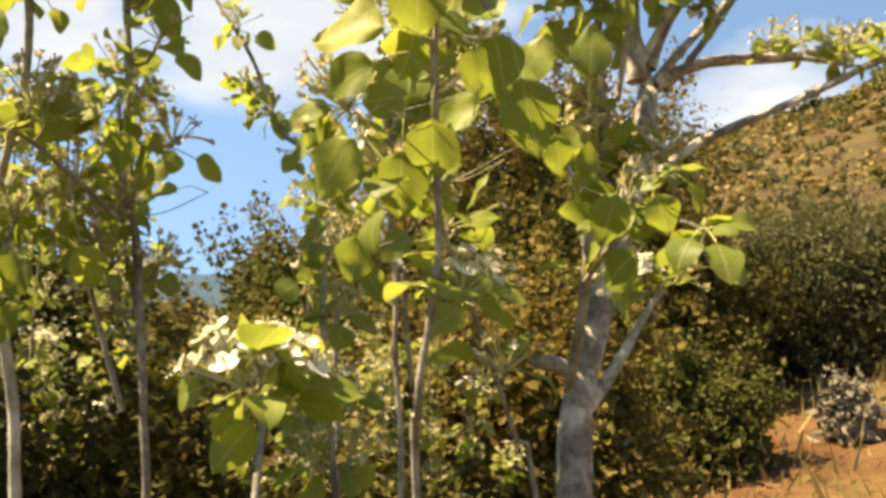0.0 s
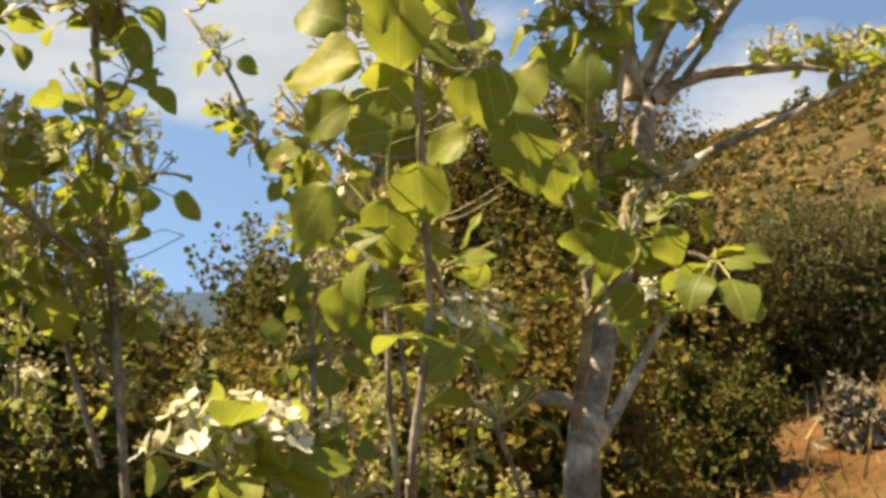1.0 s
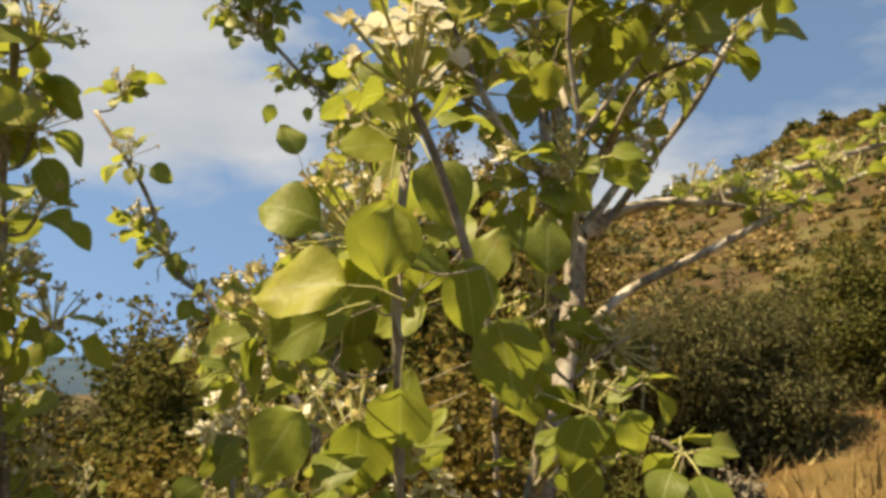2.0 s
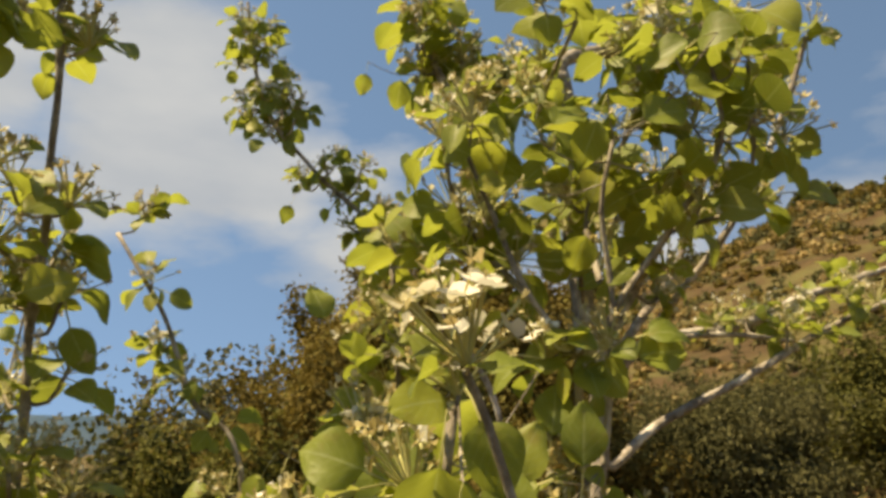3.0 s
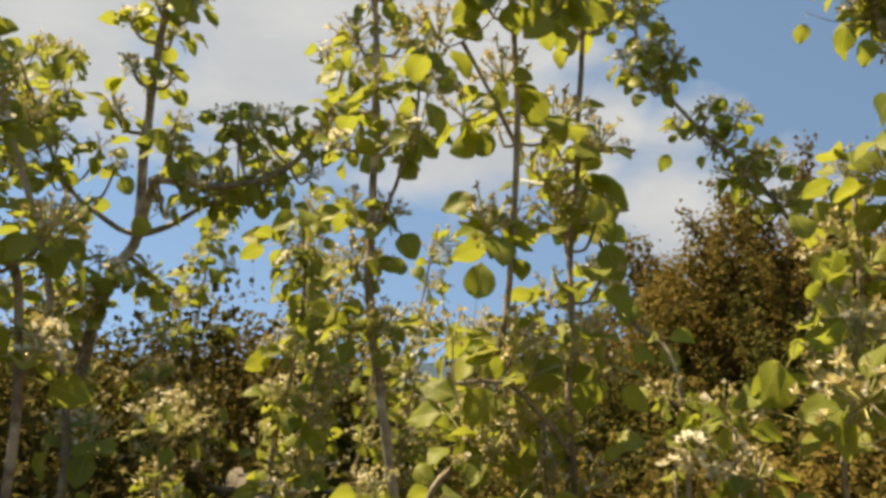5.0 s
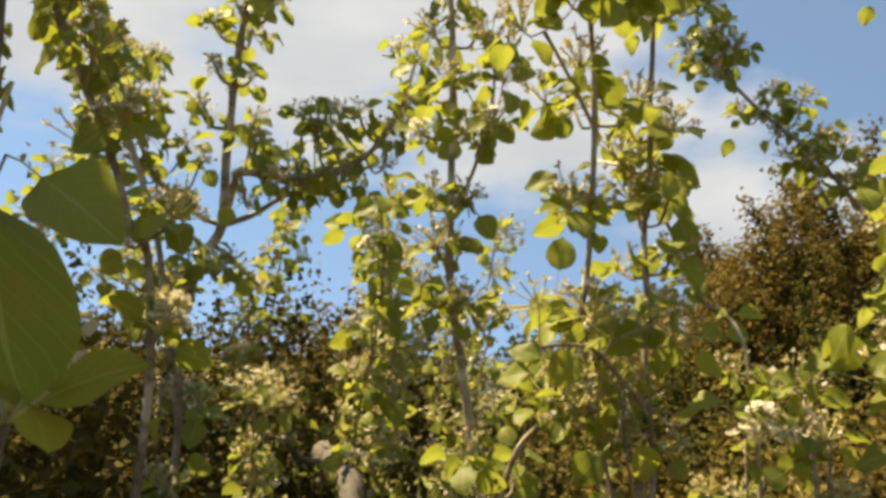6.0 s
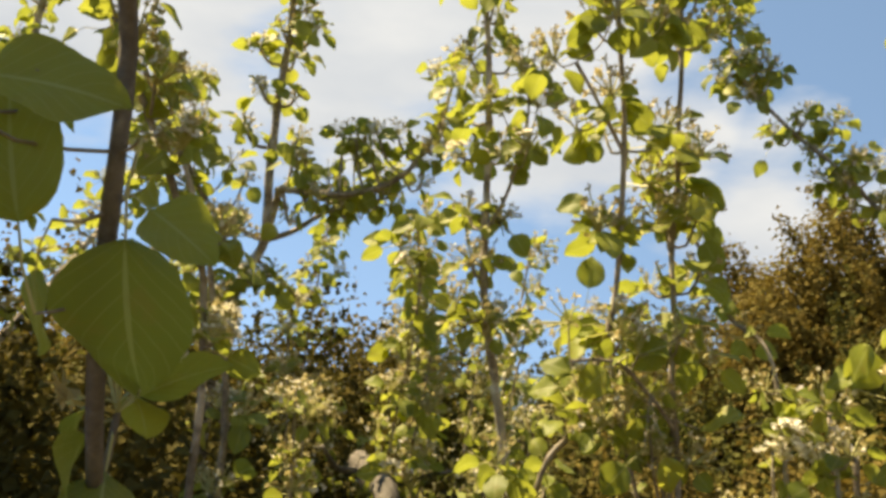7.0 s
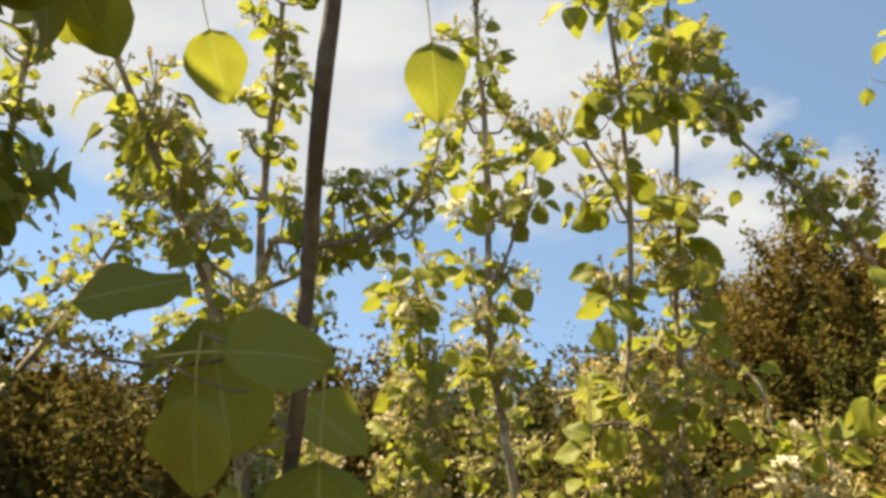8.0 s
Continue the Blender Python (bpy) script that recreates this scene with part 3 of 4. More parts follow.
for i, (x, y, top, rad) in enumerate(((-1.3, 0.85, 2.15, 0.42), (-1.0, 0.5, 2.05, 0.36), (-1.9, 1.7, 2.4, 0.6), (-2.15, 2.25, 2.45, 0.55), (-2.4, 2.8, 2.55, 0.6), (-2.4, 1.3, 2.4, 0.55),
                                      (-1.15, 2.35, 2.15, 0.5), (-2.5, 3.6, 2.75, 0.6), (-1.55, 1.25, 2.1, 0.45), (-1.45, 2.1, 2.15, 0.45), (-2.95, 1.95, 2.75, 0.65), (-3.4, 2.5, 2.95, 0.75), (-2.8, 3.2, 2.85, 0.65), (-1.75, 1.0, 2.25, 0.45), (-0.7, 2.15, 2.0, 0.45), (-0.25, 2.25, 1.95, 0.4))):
    shrub("bush", UNDER, x, y, top, rad, 15000, 0.035, mat_scrub_shaded, 70 + i, 34, group="bushes under the pear shoots")
shrub("bush", "low silvery-grey leafed plant on bare orange earth", 1.83, 6.0, 1.62, 0.22, 1100, 0.055, mat_silver, 13, 18, 0.3)
for i, (x, y, top, rad, mat_one) in enumerate(((-8.4, 15.0, 3.1, 2.0, mat_scrub_grey), (-5.6, 19.0, 4.6, 2.2, mat_scrub_grey), (-4.6, 11.3, 3.3, 0.75, mat_scrub_grey), (-3.5, 12.0, 3.95, 1.1, mat_scrub_grey), (-11.0, 13.0, 4.0, 2.4, mat_scrub_green),
                                               (-14.0, 10.0, 4.2, 2.4, mat_scrub_brown), (-3.0, 16.0, 4.5, 2.0, mat_scrub_green), (0.6, 15.0, 4.8, 2.2, mat_scrub_brown))):
    shrub("far_tree", "distant bushy tree on the slope, hazy olive crown", x, y, top, rad, 6000, 0.13, mat_one, 50 + i, 40, 0.45, "tree", group="trees on the far slope")

# scrub over the hillside and woods on the ridge
rng = np.random.default_rng(77)
pts, nor, siz = [], [], []
for k in range(2600):
    az, r = rng.uniform(-12, 55), 12 + 62 * rng.random() ** 0.7
    x, y = r * math.sin(radians(az)), r * math.cos(radians(az))
    rad = rng.uniform(0.15, 0.5) * (1 + r / 60)
    p, w = lumpy_points(rng, 36, (rad, rad, rad * 0.7), 6)
    pts.append(p + (x, y, ground_height(x, y) + rad * 0.15))
    nor.append(w)
    siz.append(np.full(36, 0.1 + 0.0038 * r))
v, f = leaf_cards(np.vstack(pts), np.vstack(nor) + (0, 0, 0.4), np.concatenate(siz), rng)
tints = np.repeat(rng.integers(0, 3, len(pts)), 36)
tagged(new("hillside_scrub", quads("hillside_scrub", v, f, [mat_scrub_grey, mat_scrub_brown, mat_dry], tints)), "low olive and brown scrub dotted over the dry hillside", "scrub", kind="stuff")
pts, nor, siz = [], [], []
for k in range(330):
    az, r = rng.uniform(-80, 60), rng.uniform(66, 90)
    x, y = r * math.sin(radians(az)), r * math.cos(radians(az))
    rad = rng.uniform(0.8, 1.7)
    p, w = lumpy_points(rng, 170, (rad, rad, rad * 0.9), 8)
    pts.append(p + (x, y, ground_height(x, y) + rad * 0.3))
    nor.append(w)
    siz.append(np.full(170, 0.44))
v, f = leaf_cards(np.vstack(pts), np.vstack(nor) + (0, 0, 0.4), np.concatenate(siz), rng)
tagged(new("ridge_woods", quads("ridge_woods", v, f, [mat_scrub_green])), "dark line of woods along the hill's ridge", "woods", kind="stuff")

# dry grass on the open slope
pts = []
for k in range(24000):
    az, r = rng.uniform(-30, 45) if k < 9000 else rng.uniform(45, 330), rng.uniform(3.0, 14.0)
    x, y = r * math.sin(radians(az)), r * math.cos(radians(az))
    pts.append((x, y, ground_height(x, y) - 0.01))
pts = np.array(pts)
lean = rng.normal(size=(len(pts), 3)) * 0.35 + (0, 0, 1)
tips = lean * rng.uniform(0.06, 0.2, size=(len(pts), 1))
wide = np.cross(lean, rng.normal(size=(len(pts), 3))) * 0.006
v = np.stack([pts - wide, pts + wide, pts + tips * 0.7 + wide * 0.7, pts + tips], axis=1).reshape(-1, 3)
tagged(new("dry_grass", quads("dry_grass", v, np.arange(len(v)).reshape(-1, 4), [mat_dry])), "thin dry straw grass on orange earth", "grass", kind="stuff")


# ---- the pear trees ----
def to_ground(points):
    """The limb's line with a foot in the ground below its first point."""
    x, y, z = points[0]
    g = ground_height(x, y) - 0.04
    return [(x + 0.03, y + 0.04, g), (x + 0.02, y + 0.02, (g + z) / 2)] + list(points)


def foot_of(points):
    x, y, z = points[0]
    return (x + 0.03, y + 0.04, ground_height(x, y))


def spread(a, b, n):
    return [a + (b - a) * i / (n - 1) for i in range(n)]


# the main tree with the pale trunk
P = [(0.211, 1.61, 1.501), (0.213, 1.661, 1.759), (0.223, 1.695, 1.861), (0.252, 1.783, 1.965), (0.284, 1.831, 2.063), (0.351, 1.976, 2.309), (0.382, 2.039, 2.471)]
old = start_tree("pear_tree", "young pear tree with pale grey trunk, green leaves and spent blossom", foot_of(P))
old["fresh"] = 0.05
limb(old, "trunk", to_ground(P), 0.042, 0.021, mat_bark, "pale grey mottled bark")
limb(old, "cut_stub", [(0.229, 1.714, 1.89), (0.18, 1.673, 1.912), (0.154, 1.647, 1.917)], 0.016, 0.012, mat_bark)
limb(old, "limb", [(0.235, 1.699, 1.832), (0.281, 1.743, 1.89), (0.342, 1.807, 1.99), (0.389, 1.851, 2.053)], 0.013, 0.004, mat_bark, "", [0.9, 1.0], 0.045, 0.8, 5)
ncrown = limb(old, "shoot", [(0.293, 1.46, 2.314), (0.319, 1.467, 2.504), (0.305, 1.427, 2.656), (0.322, 1.406, 2.748)], 0.005, 0.003, None, "", [0.3, 0.6], 0.05, 0.8, 4, 1, 0.05)
lone_leaf(ncrown, (0.283, 1.357, 2.723), (-0.36, 0.3, -0.88), (0.04, -0.9, -0.06), 0.068)
lone_leaf(ncrown, (0.389, 1.354, 2.767), (0.91, 0.19, 0.38), (0.23, -0.8, 0.36), 0.074)
lone_leaf(ncrown, (0.391, 1.436, 2.649), (-0.2, 0.39, -0.9), (0.04, -0.82, 0.06), 0.064)
lone_leaf(ncrown, (0.273, 1.44, 2.595), (-0.36, 0.37, -0.86), (0.01, -0.82, 0.07), 0.06)
lone_leaf(ncrown, (0.185, 1.397, 2.618), (-0.2, 0.42, -0.89), (0.03, -0.76, 0.13), 0.059)
lone_leaf(ncrown, (0.261, 1.346, 2.763), (0.8, 0.25, 0.54), (0.23, -0.63, 0.65), 0.061)
lone_leaf(ncrown, (0.377, 1.43, 2.461), (0.95, 0.23, 0.22), (0.24, -0.8, 0.33), 0.078)
lone_leaf(ncrown, (0.257, 1.343, 2.357), (0.09, -0.1, 0.99), (0.08, -0.92, 0.24), 0.078)
lone_leaf(ncrown, (0.386, 1.336, 2.84), (-0.93, 0.28, -0.26), (-0.14, -0.68, 0.4), 0.068)
lone_leaf(ncrown, (0.456, 1.399, 2.817), (0.9, 0.22, 0.39), (0.24, -0.75, 0.45), 0.071)
ncrownb = limb(old, "shoot", [(0.297, 1.454, 2.425), (0.205, 1.401, 2.526), (0.163, 1.391, 2.633), (0.126, 1.395, 2.732)], 0.005, 0.003, None, "", spread(0.25, 1.0, 4), 0.05, 0.95, 4, 1, 0.05)
lone_leaf(ncrownb, (0.159, 1.36, 2.675), (0.84, 0.15, 0.53), (0.21, -0.81, 0.39), 0.047)
lone_leaf(ncrownb, (0.185, 1.291, 2.337), (0.48, 0.03, 0.87), (0.15, -0.83, 0.45), 0.078)
lone_leaf(ncrownb, (0.046, 1.23, 2.331), (0.34, -0.03, 0.94), (0.12, -0.88, 0.35), 0.072)
s2 = limb(old, "shoot", [(0.211, 1.631, 1.87), (0.235, 1.542, 2.014), (0.249, 1.493, 2.135), (0.267, 1.475, 2.269), (0.27, 1.474, 2.416), (0.269, 1.481, 2.57)], 0.009, 0.005, None, "", [0.3, 0.55, 0.68, 0.82], 0.052, 0.6, 5)
lone_leaf(s2, (0.229, 1.408, 2.388), (0.19, 0.13, 0.97), (0.19, -0.87, 0.5), 0.069)
lone_leaf(s2, (0.208, 1.417, 2.225), (0.17, 0.28, -0.94), (0.18, -0.84, 0.2), 0.065)
lone_leaf(s2, (0.241, 1.427, 2.181), (-0.42, 0.28, -0.86), (0.04, -0.69, 0.4), 0.052)
lone_leaf(s2, (0.179, 1.387, 2.283), (-0.95, 0.13, -0.27), (-0.07, -0.72, 0.52), 0.054)
sprayr = limb(old, "shoot", [(0.24, 1.519, 2.047), (0.295, 1.422, 2.113), (0.354, 1.35, 2.127), (0.408, 1.321, 2.095)], 0.005, 0.003, None, "", [0.35, 0.6, 0.8, 1.0], 0.046, 0.22, 5)
lone_leaf(sprayr, (0.272, 1.284, 2.117), (-0.3, 0.2, -0.93), (0.1, -0.95, 0.05), 0.072)
lone_leaf(sprayr, (0.342, 1.326, 2.125), (0.35, 0.2, -0.9), (0.15, -0.95, 0.0), 0.062)
lone_leaf(sprayr, (0.423, 1.297, 2.05), (0.93, 0.38, -0.03), (0.32, -0.78, 0.43), 0.061)
lone_leaf(sprayr, (0.29, 1.384, 2.06), (-0.7, 0.18, -0.69), (0, -0.77, 0.37), 0.062)
lone_leaf(sprayr, (0.321, 1.375, 2.116), (0.8, 0.38, 0.46), (0.3, -0.67, 0.68), 0.052)
lone_leaf(sprayr, (0.269, 1.396, 2.124), (-0.92, 0.09, 0.39), (-0.06, -0.73, 0.66), 0.04)
limb(old, "twig", [(0.261, 1.478, 2.218), (0.286, 1.465, 2.186), (0.327, 1.469, 2.22), (0.374, 1.476, 2.245)], 0.003, 0.002, None, "", [0.5, 0.95], 0.028, 0.9, 3)
sidel = limb(old, "limb", [(0.328, 1.967, 3.11), (0.203, 1.933, 3.082), (0.107, 1.892, 3.012), (0.062, 1.852, 3.077), (0.019, 1.805, 3.167)], 0.012, 0.006, mat_bark, "", spread(0.3, 1.0, 8), 0.052, 0.9, 7, 2, 0.06)
lone_leaf(sidel, (-0.008, 1.768, 2.986), (-0.15, 0.26, -0.96), (0.28, -0.87, -0.02), 0.058)
lone_leaf(sidel, (0.032, 1.786, 2.964), (-0.11, 0.3, -0.95), (0.28, -0.84, 0.04), 0.058)
lone_leaf(sidel, (-0.085, 1.838, 3.044), (-0.26, 0.32, -0.91), (0.22, -0.75, 0.17), 0.044)
limb(old, "limb", [(0.344, 1.894, 2.456), (0.337, 1.915, 2.576), (0.345, 1.97, 2.771), (0.333, 1.979, 3.062), (0.331, 1.978, 3.152), (0.512, 2.03, 3.204), (0.691, 2.081, 3.264)], 0.02, 0.014, mat_bark, "", [0.3, 0.4, 0.8, 0.88, 0.94, 1.0], 0.052, 0.9, 6, 2, 0.08)
limb(old, "limb", [(0.345, 1.889, 2.476), (0.43, 1.909, 2.629), (0.524, 1.904, 2.763)], 0.01, 0.006, mat_bark, "", [0.5, 0.75, 1.0], 0.05, 0.8, 6, 2, 0.06)
limb(old, "limb", [(0.382, 2.039, 2.471), (0.359, 2.045, 2.596), (0.332, 2.052, 2.699), (0.322, 2.06, 2.828)], 0.016, 0.009, mat_bark, "", [1.0], 0.055, 0.8, 6, 1, 0.04)
limb(old, "limb", [(0.385, 2.036, 2.518), (0.408, 2.054, 2.593), (0.456, 2.076, 2.682), (0.507, 2.095, 2.808)], 0.013, 0.008, mat_bark, "", [1.0], 0.052, 0.8, 6, 1, 0.04)
limb(old, "limb", [(0.389, 2.039, 2.488), (0.48, 2.127, 2.603), (0.596, 2.237, 2.752), (0.69, 2.341, 2.935)], 0.012, 0.006, mat_bark, "", [0.9, 1.0], 0.05, 0.7, 5, 1, 0.04)
limb(old, "bough", [(0.388, 2.039, 2.482), (0.513, 2.177, 2.564), (0.78, 2.382, 2.628), (1.041, 2.572, 2.735), (1.511, 2.896, 2.899)], 0.015, 0.008, mat_bark, "", [0.42, 0.55, 0.68, 0.8, 0.9, 1.0], 0.05, 0.8, 6, 1, 0.04)
limb(old, "limb", [(0.396, 2.134, 2.475), (0.387, 2.064, 2.302), (0.503, 2.153, 2.38), (0.777, 2.285, 2.507), (1.045, 2.417, 2.64), (1.417, 2.602, 2.767)], 0.012, 0.006, mat_bark, "", [0.55, 0.62, 0.72, 0.82, 0.92], 0.048, 0.9, 6, 1, 0.04)
limb(old, "limb", [(0.464, 2.073, 2.537), (0.534, 2.058, 2.622), (0.665, 1.977, 2.8), (0.766, 1.943, 2.997), (0.82, 1.915, 3.155)], 0.009, 0.005, mat_bark, "", [0.4, 0.5, 0.65, 0.85, 1.0], 0.05, 0.7, 6, 1, 0.04)
limb(old, "limb", [(0.42, 2.082, 2.485), (0.498, 2.122, 2.55), (0.674, 2.22, 2.583), (0.878, 2.325, 2.578)], 0.008, 0.005, mat_bark, "", [0.6, 0.8, 1.0], 0.048, 1.0, 5, 1, 0.04)
for points in ([(0.305, 1.45, 2.56), (0.302, 1.52, 2.682), (0.385, 1.6, 2.84), (0.396, 1.525, 2.93)], [(0.32, 1.47, 2.52), (0.42, 1.49, 2.66), (0.476, 1.42, 2.748), (0.467, 1.43, 2.935)],
               [(0.43, 1.91, 2.63), (0.471, 1.757, 2.703), (0.559, 1.6, 2.72), (0.554, 1.507, 2.91)], [(0.338, 1.92, 2.6), (0.28, 1.65, 2.77), (0.24, 1.6, 2.86), (0.284, 1.42, 2.94)],
               [(0.205, 1.4, 2.526), (0.136, 1.55, 2.648), (0.094, 1.487, 2.751), (0.153, 1.55, 2.83)]):
    limb(old, "twig", points, 0.005, 0.003, None, "", [0.35, 0.6, 0.82, 1.0], 0.056, 0.7, 6, 2, 0.05)
finish_tree(old)

# the slender shoots close by
P = [(0.06, 1.099, 1.818), (0.07, 1.074, 1.898), (0.073, 1.071, 1.938), (0.082, 1.068, 1.988), (0.09, 1.064, 2.057), (0.096, 1.049, 2.13), (0.101, 1.033, 2.207), (0.105, 1.007, 2.289), (0.113, 1.002, 2.369)]
near = start_tree("pear_sapling", "slender pear shoot with large round green leaves", foot_of(P))
s1 = limb(near, "stem", to_ground(P), 0.0075, 0.004, None, "", [0.86, 0.91, 0.97, 1.0], 0.05, 0.8, 6)
lone_leaf(s1, (0.009, 0.981, 2.144), (-0.63, 0.13, -0.76), (0.06, -0.87, 0.23), 0.073)
lone_leaf(s1, (0.105, 0.997, 2.162), (-0.12, 0.43, -0.89), (0.07, -0.47, 0.58), 0.066)
lone_leaf(s1, (0.068, 1.013, 2.131), (-0.11, 0.2, -0.97), (0.15, -0.9, 0.14), 0.068)
lone_leaf(s1, (0.036, 0.936, 2.26), (-0.99, 0.03, 0.14), (-0.03, -0.85, 0.46), 0.078)
lone_leaf(s1, (0.026, 0.977, 2.23), (-0.93, 0.01, -0.37), (0.04, -0.92, 0.22), 0.06)
lone_leaf(s1, (0.098, 0.964, 2.296), (-0.18, 0.29, -0.94), (0.11, -0.75, 0.32), 0.073)
lone_leaf(s1, (0.162, 1.08, 2.261), (0.16, 0.32, -0.93), (0.18, -0.79, 0.26), 0.074)
lone_leaf(s1, (0.149, 1.073, 2.327), (0.47, 0.3, 0.83), (0.23, -0.69, 0.76), 0.059)
lone_leaf(s1, (0.115, 0.845, 2.277), (-0.21, 0.37, -0.9), (-0.03, -0.79, 0.18), 0.046)
lone_leaf(s1, (0.193, 1.062, 2.202), (0.2, 0.2, -0.95), (0.1, -0.97, 0.05), 0.085)
near["fresh"], near["bloom"] = 1.0, 1.1
limb(near, "shoot", [(-0.041, 0.898, 1.814), (-0.043, 0.932, 1.897), (-0.053, 0.967, 1.935)], 0.004, 0.003, None, "", [1.0, 0.9], 0.05, 0.6, 4, 2, 0.02)
near["fresh"], near["bloom"] = 0.3, 1.1
limb(near, "shoot", [(0.165, 0.962, 2.283), (0.141, 0.942, 2.357), (0.125, 0.931, 2.394)], 0.004, 0.003, None, "", [1.0], 0.035, 0.8, 4)
s1b = limb(near, "shoot", to_ground([(0.163, 1.428, 1.751), (0.143, 1.398, 1.823), (0.102, 1.317, 1.978), (0.068, 1.261, 2.096), (0.047, 1.23, 2.175), (-0.027, 1.19, 2.253)]), 0.008, 0.003, None, "", [0.82, 0.87, 0.93, 1.0], 0.05, 0.6, 5)
lone_leaf(s1b, (-0.025, 1.165, 2.067), (-0.34, 0.23, -0.91), (0.09, -0.81, 0.27), 0.061)
lone_leaf(s1b, (-0.005, 1.191, 2.038), (0.51, 0.46, -0.73), (0.23, -0.59, 0.49), 0.054)
lone_leaf(s1b, (-0.107, 1.249, 2.105), (-0.95, 0.13, -0.27), (-0.07, -0.72, 0.52), 0.055)
lone_leaf(s1b, (0.119, 1.184, 2.147), (-0.69, 0.35, -0.64), (-0.05, -0.42, 0.7), 0.05)
finish_tree(near)

P = [(-0.044, 1.434, 2.06), (-0.042, 1.424, 2.219), (-0.046, 1.432, 2.326)]
mid = start_tree("pear_sapling", "leafy pear sapling crowded with spent blossom clusters", foot_of(P))
mid["bloom"] = 1.6
spa = limb(mid, "shoot", to_ground(P), 0.008, 0.004, None, "", [0.93, 0.985, 1.0], 0.05, 1.0, 5)
mid["bloom"] = 1.0
tower = limb(mid, "shoot", [(-0.043, 1.427, 2.16), (-0.025, 1.53, 2.25), (0.003, 1.647, 2.36), (0.001, 1.67, 2.489), (-0.003, 1.641, 2.629)], 0.007, 0.004, None, "", [0.35, 0.45, 0.56, 0.67, 0.78, 0.88, 1.0], 0.05, 1.0, 6, 2, 0.06)
lone_leaf(tower, (0.063, 1.537, 2.65), (-0.84, -0.23, 0.49), (0.18, -0.91, 0.23), 0.065)
lone_leaf(tower, (-0.099, 1.503, 2.551), (-0.35, -0.12, 0.93), (0.23, -0.86, 0.4), 0.056)
lone_leaf(tower, (0.04, 1.558, 2.508), (-0.95, -0.03, -0.32), (0.1, -0.81, 0.28), 0.06)
lone_leaf(tower, (-0.051, 1.532, 2.487), (-0.27, 0.38, -0.88), (0.18, -0.63, 0.31), 0.052)
lone_leaf(tower, (0.171, 1.467, 2.644), (-0.4, 0.23, -0.89), (0.22, -0.81, 0.11), 0.078)
lone_leaf(spa, (-0.146, 1.422, 2.267), (-0.44, 0.22, -0.87), (0.31, -0.65, 0.25), 0.085)
lone_leaf(spa, (-0.18, 1.42, 2.252), (-0.94, -0.11, -0.32), (0.14, -0.63, 0.51), 0.06)
lone_leaf(spa, (0.012, 1.383, 2.27), (-0.15, 0.3, -0.94), (0.17, -0.86, 0.04), 0.078)
lone_leaf(spa, (0.106, 1.329, 2.326), (-0.4, 0.3, -0.86), (0.1, -0.78, 0.18), 0.078)
lone_leaf(spa, (-0.148, 1.369, 2.277), (-0.49, 0.41, -0.77), (0.02, -0.53, 0.47), 0.078)
lone_leaf(spa, (-0.069, 1.396, 2.221), (0.69, 0.41, -0.6), (0.28, -0.85, 0.08), 0.074)
lone_leaf(spa, (0.075, 1.314, 2.266), (-0.95, 0.11, -0.28), (-0.02, -0.77, 0.36), 0.078)
lone_leaf(spa, (0.039, 1.4, 2.318), (0.61, 0.59, -0.53), (0.27, -0.49, 0.53), 0.059)
lone_leaf(spa, (0.032, 1.237, 2.306), (0.16, -0, 0.99), (0.12, -0.84, 0.48), 0.078)
lone_leaf(spa, (0.161, 1.254, 2.294), (0, -0.09, 1), (0.1, -0.92, 0.26), 0.078)
mid["bloom"], mid["fresh"] = 1.2, 1.0
limb(mid, "shoot", to_ground([(-0.36, 1.96, 1.85), (-0.36, 1.94, 2.11)]), 0.006, 0.003, None, "", [0.97, 1.0], 0.04, 0.5, 3, 1, 0.03)
limb(mid, "stem", to_ground([(-0.19, 2.2, 1.8), (-0.2, 2.16, 2.11)]), 0.006, 0.008, mat_bark)
limb(mid, "cut_stub", [(-0.2, 2.16, 2.11), (-0.256, 2.155, 2.193), (-0.328, 2.149, 2.271)], 0.01, 0.011, mat_pale, "pale broken stub")
finish_tree(mid)

P = [(-0.461, 1.443, 2.024), (-0.464, 1.399, 2.221), (-0.471, 1.414, 2.405), (-0.468, 1.41, 2.596), (-0.458, 1.39, 2.823), (-0.451, 1.378, 2.95), (-0.459, 1.364, 3.105)]
pair = start_tree("pear_sapling", "two tall upright pear shoots with tufts of leaves", foot_of(P))
pair["fresh"] = 0.0
v1 = limb(pair, "stem", to_ground(P), 0.009, 0.005, None, "", [0.72, 0.76, 0.79, 0.81, 0.828, 0.845, 0.925, 0.95, 0.975, 1.0], 0.052, 0.8, 5, 2, 0.07)
v2 = limb(pair, "stem", [(-1.02, 1.58, ground_height(-1.02, 1.58) - 0.04), (-0.88, 1.48, 1.4), (-0.717, 1.361, 1.998), (-0.618, 1.295, 2.136), (-0.571, 1.273, 2.25), (-0.541, 1.268, 2.353), (-0.523, 1.246, 2.504), (-0.511, 1.209, 2.706), (-0.518, 1.166, 2.886), (-0.52, 1.135, 3.026)], 0.009, 0.005, None, "", [0.62, 0.7, 0.76, 0.82, 0.88, 0.94, 1.0], 0.05, 0.7, 6, 2, 0.06)
lone_leaf(v2, (-0.392, 1.312, 2.543), (0.73, 0.53, 0.43), (0.56, -0.69, 0.32), 0.074)
lone_leaf(v2, (-0.523, 1.248, 2.494), (-0.53, 0.05, -0.85), (0.39, -0.8, 0.06), 0.055)
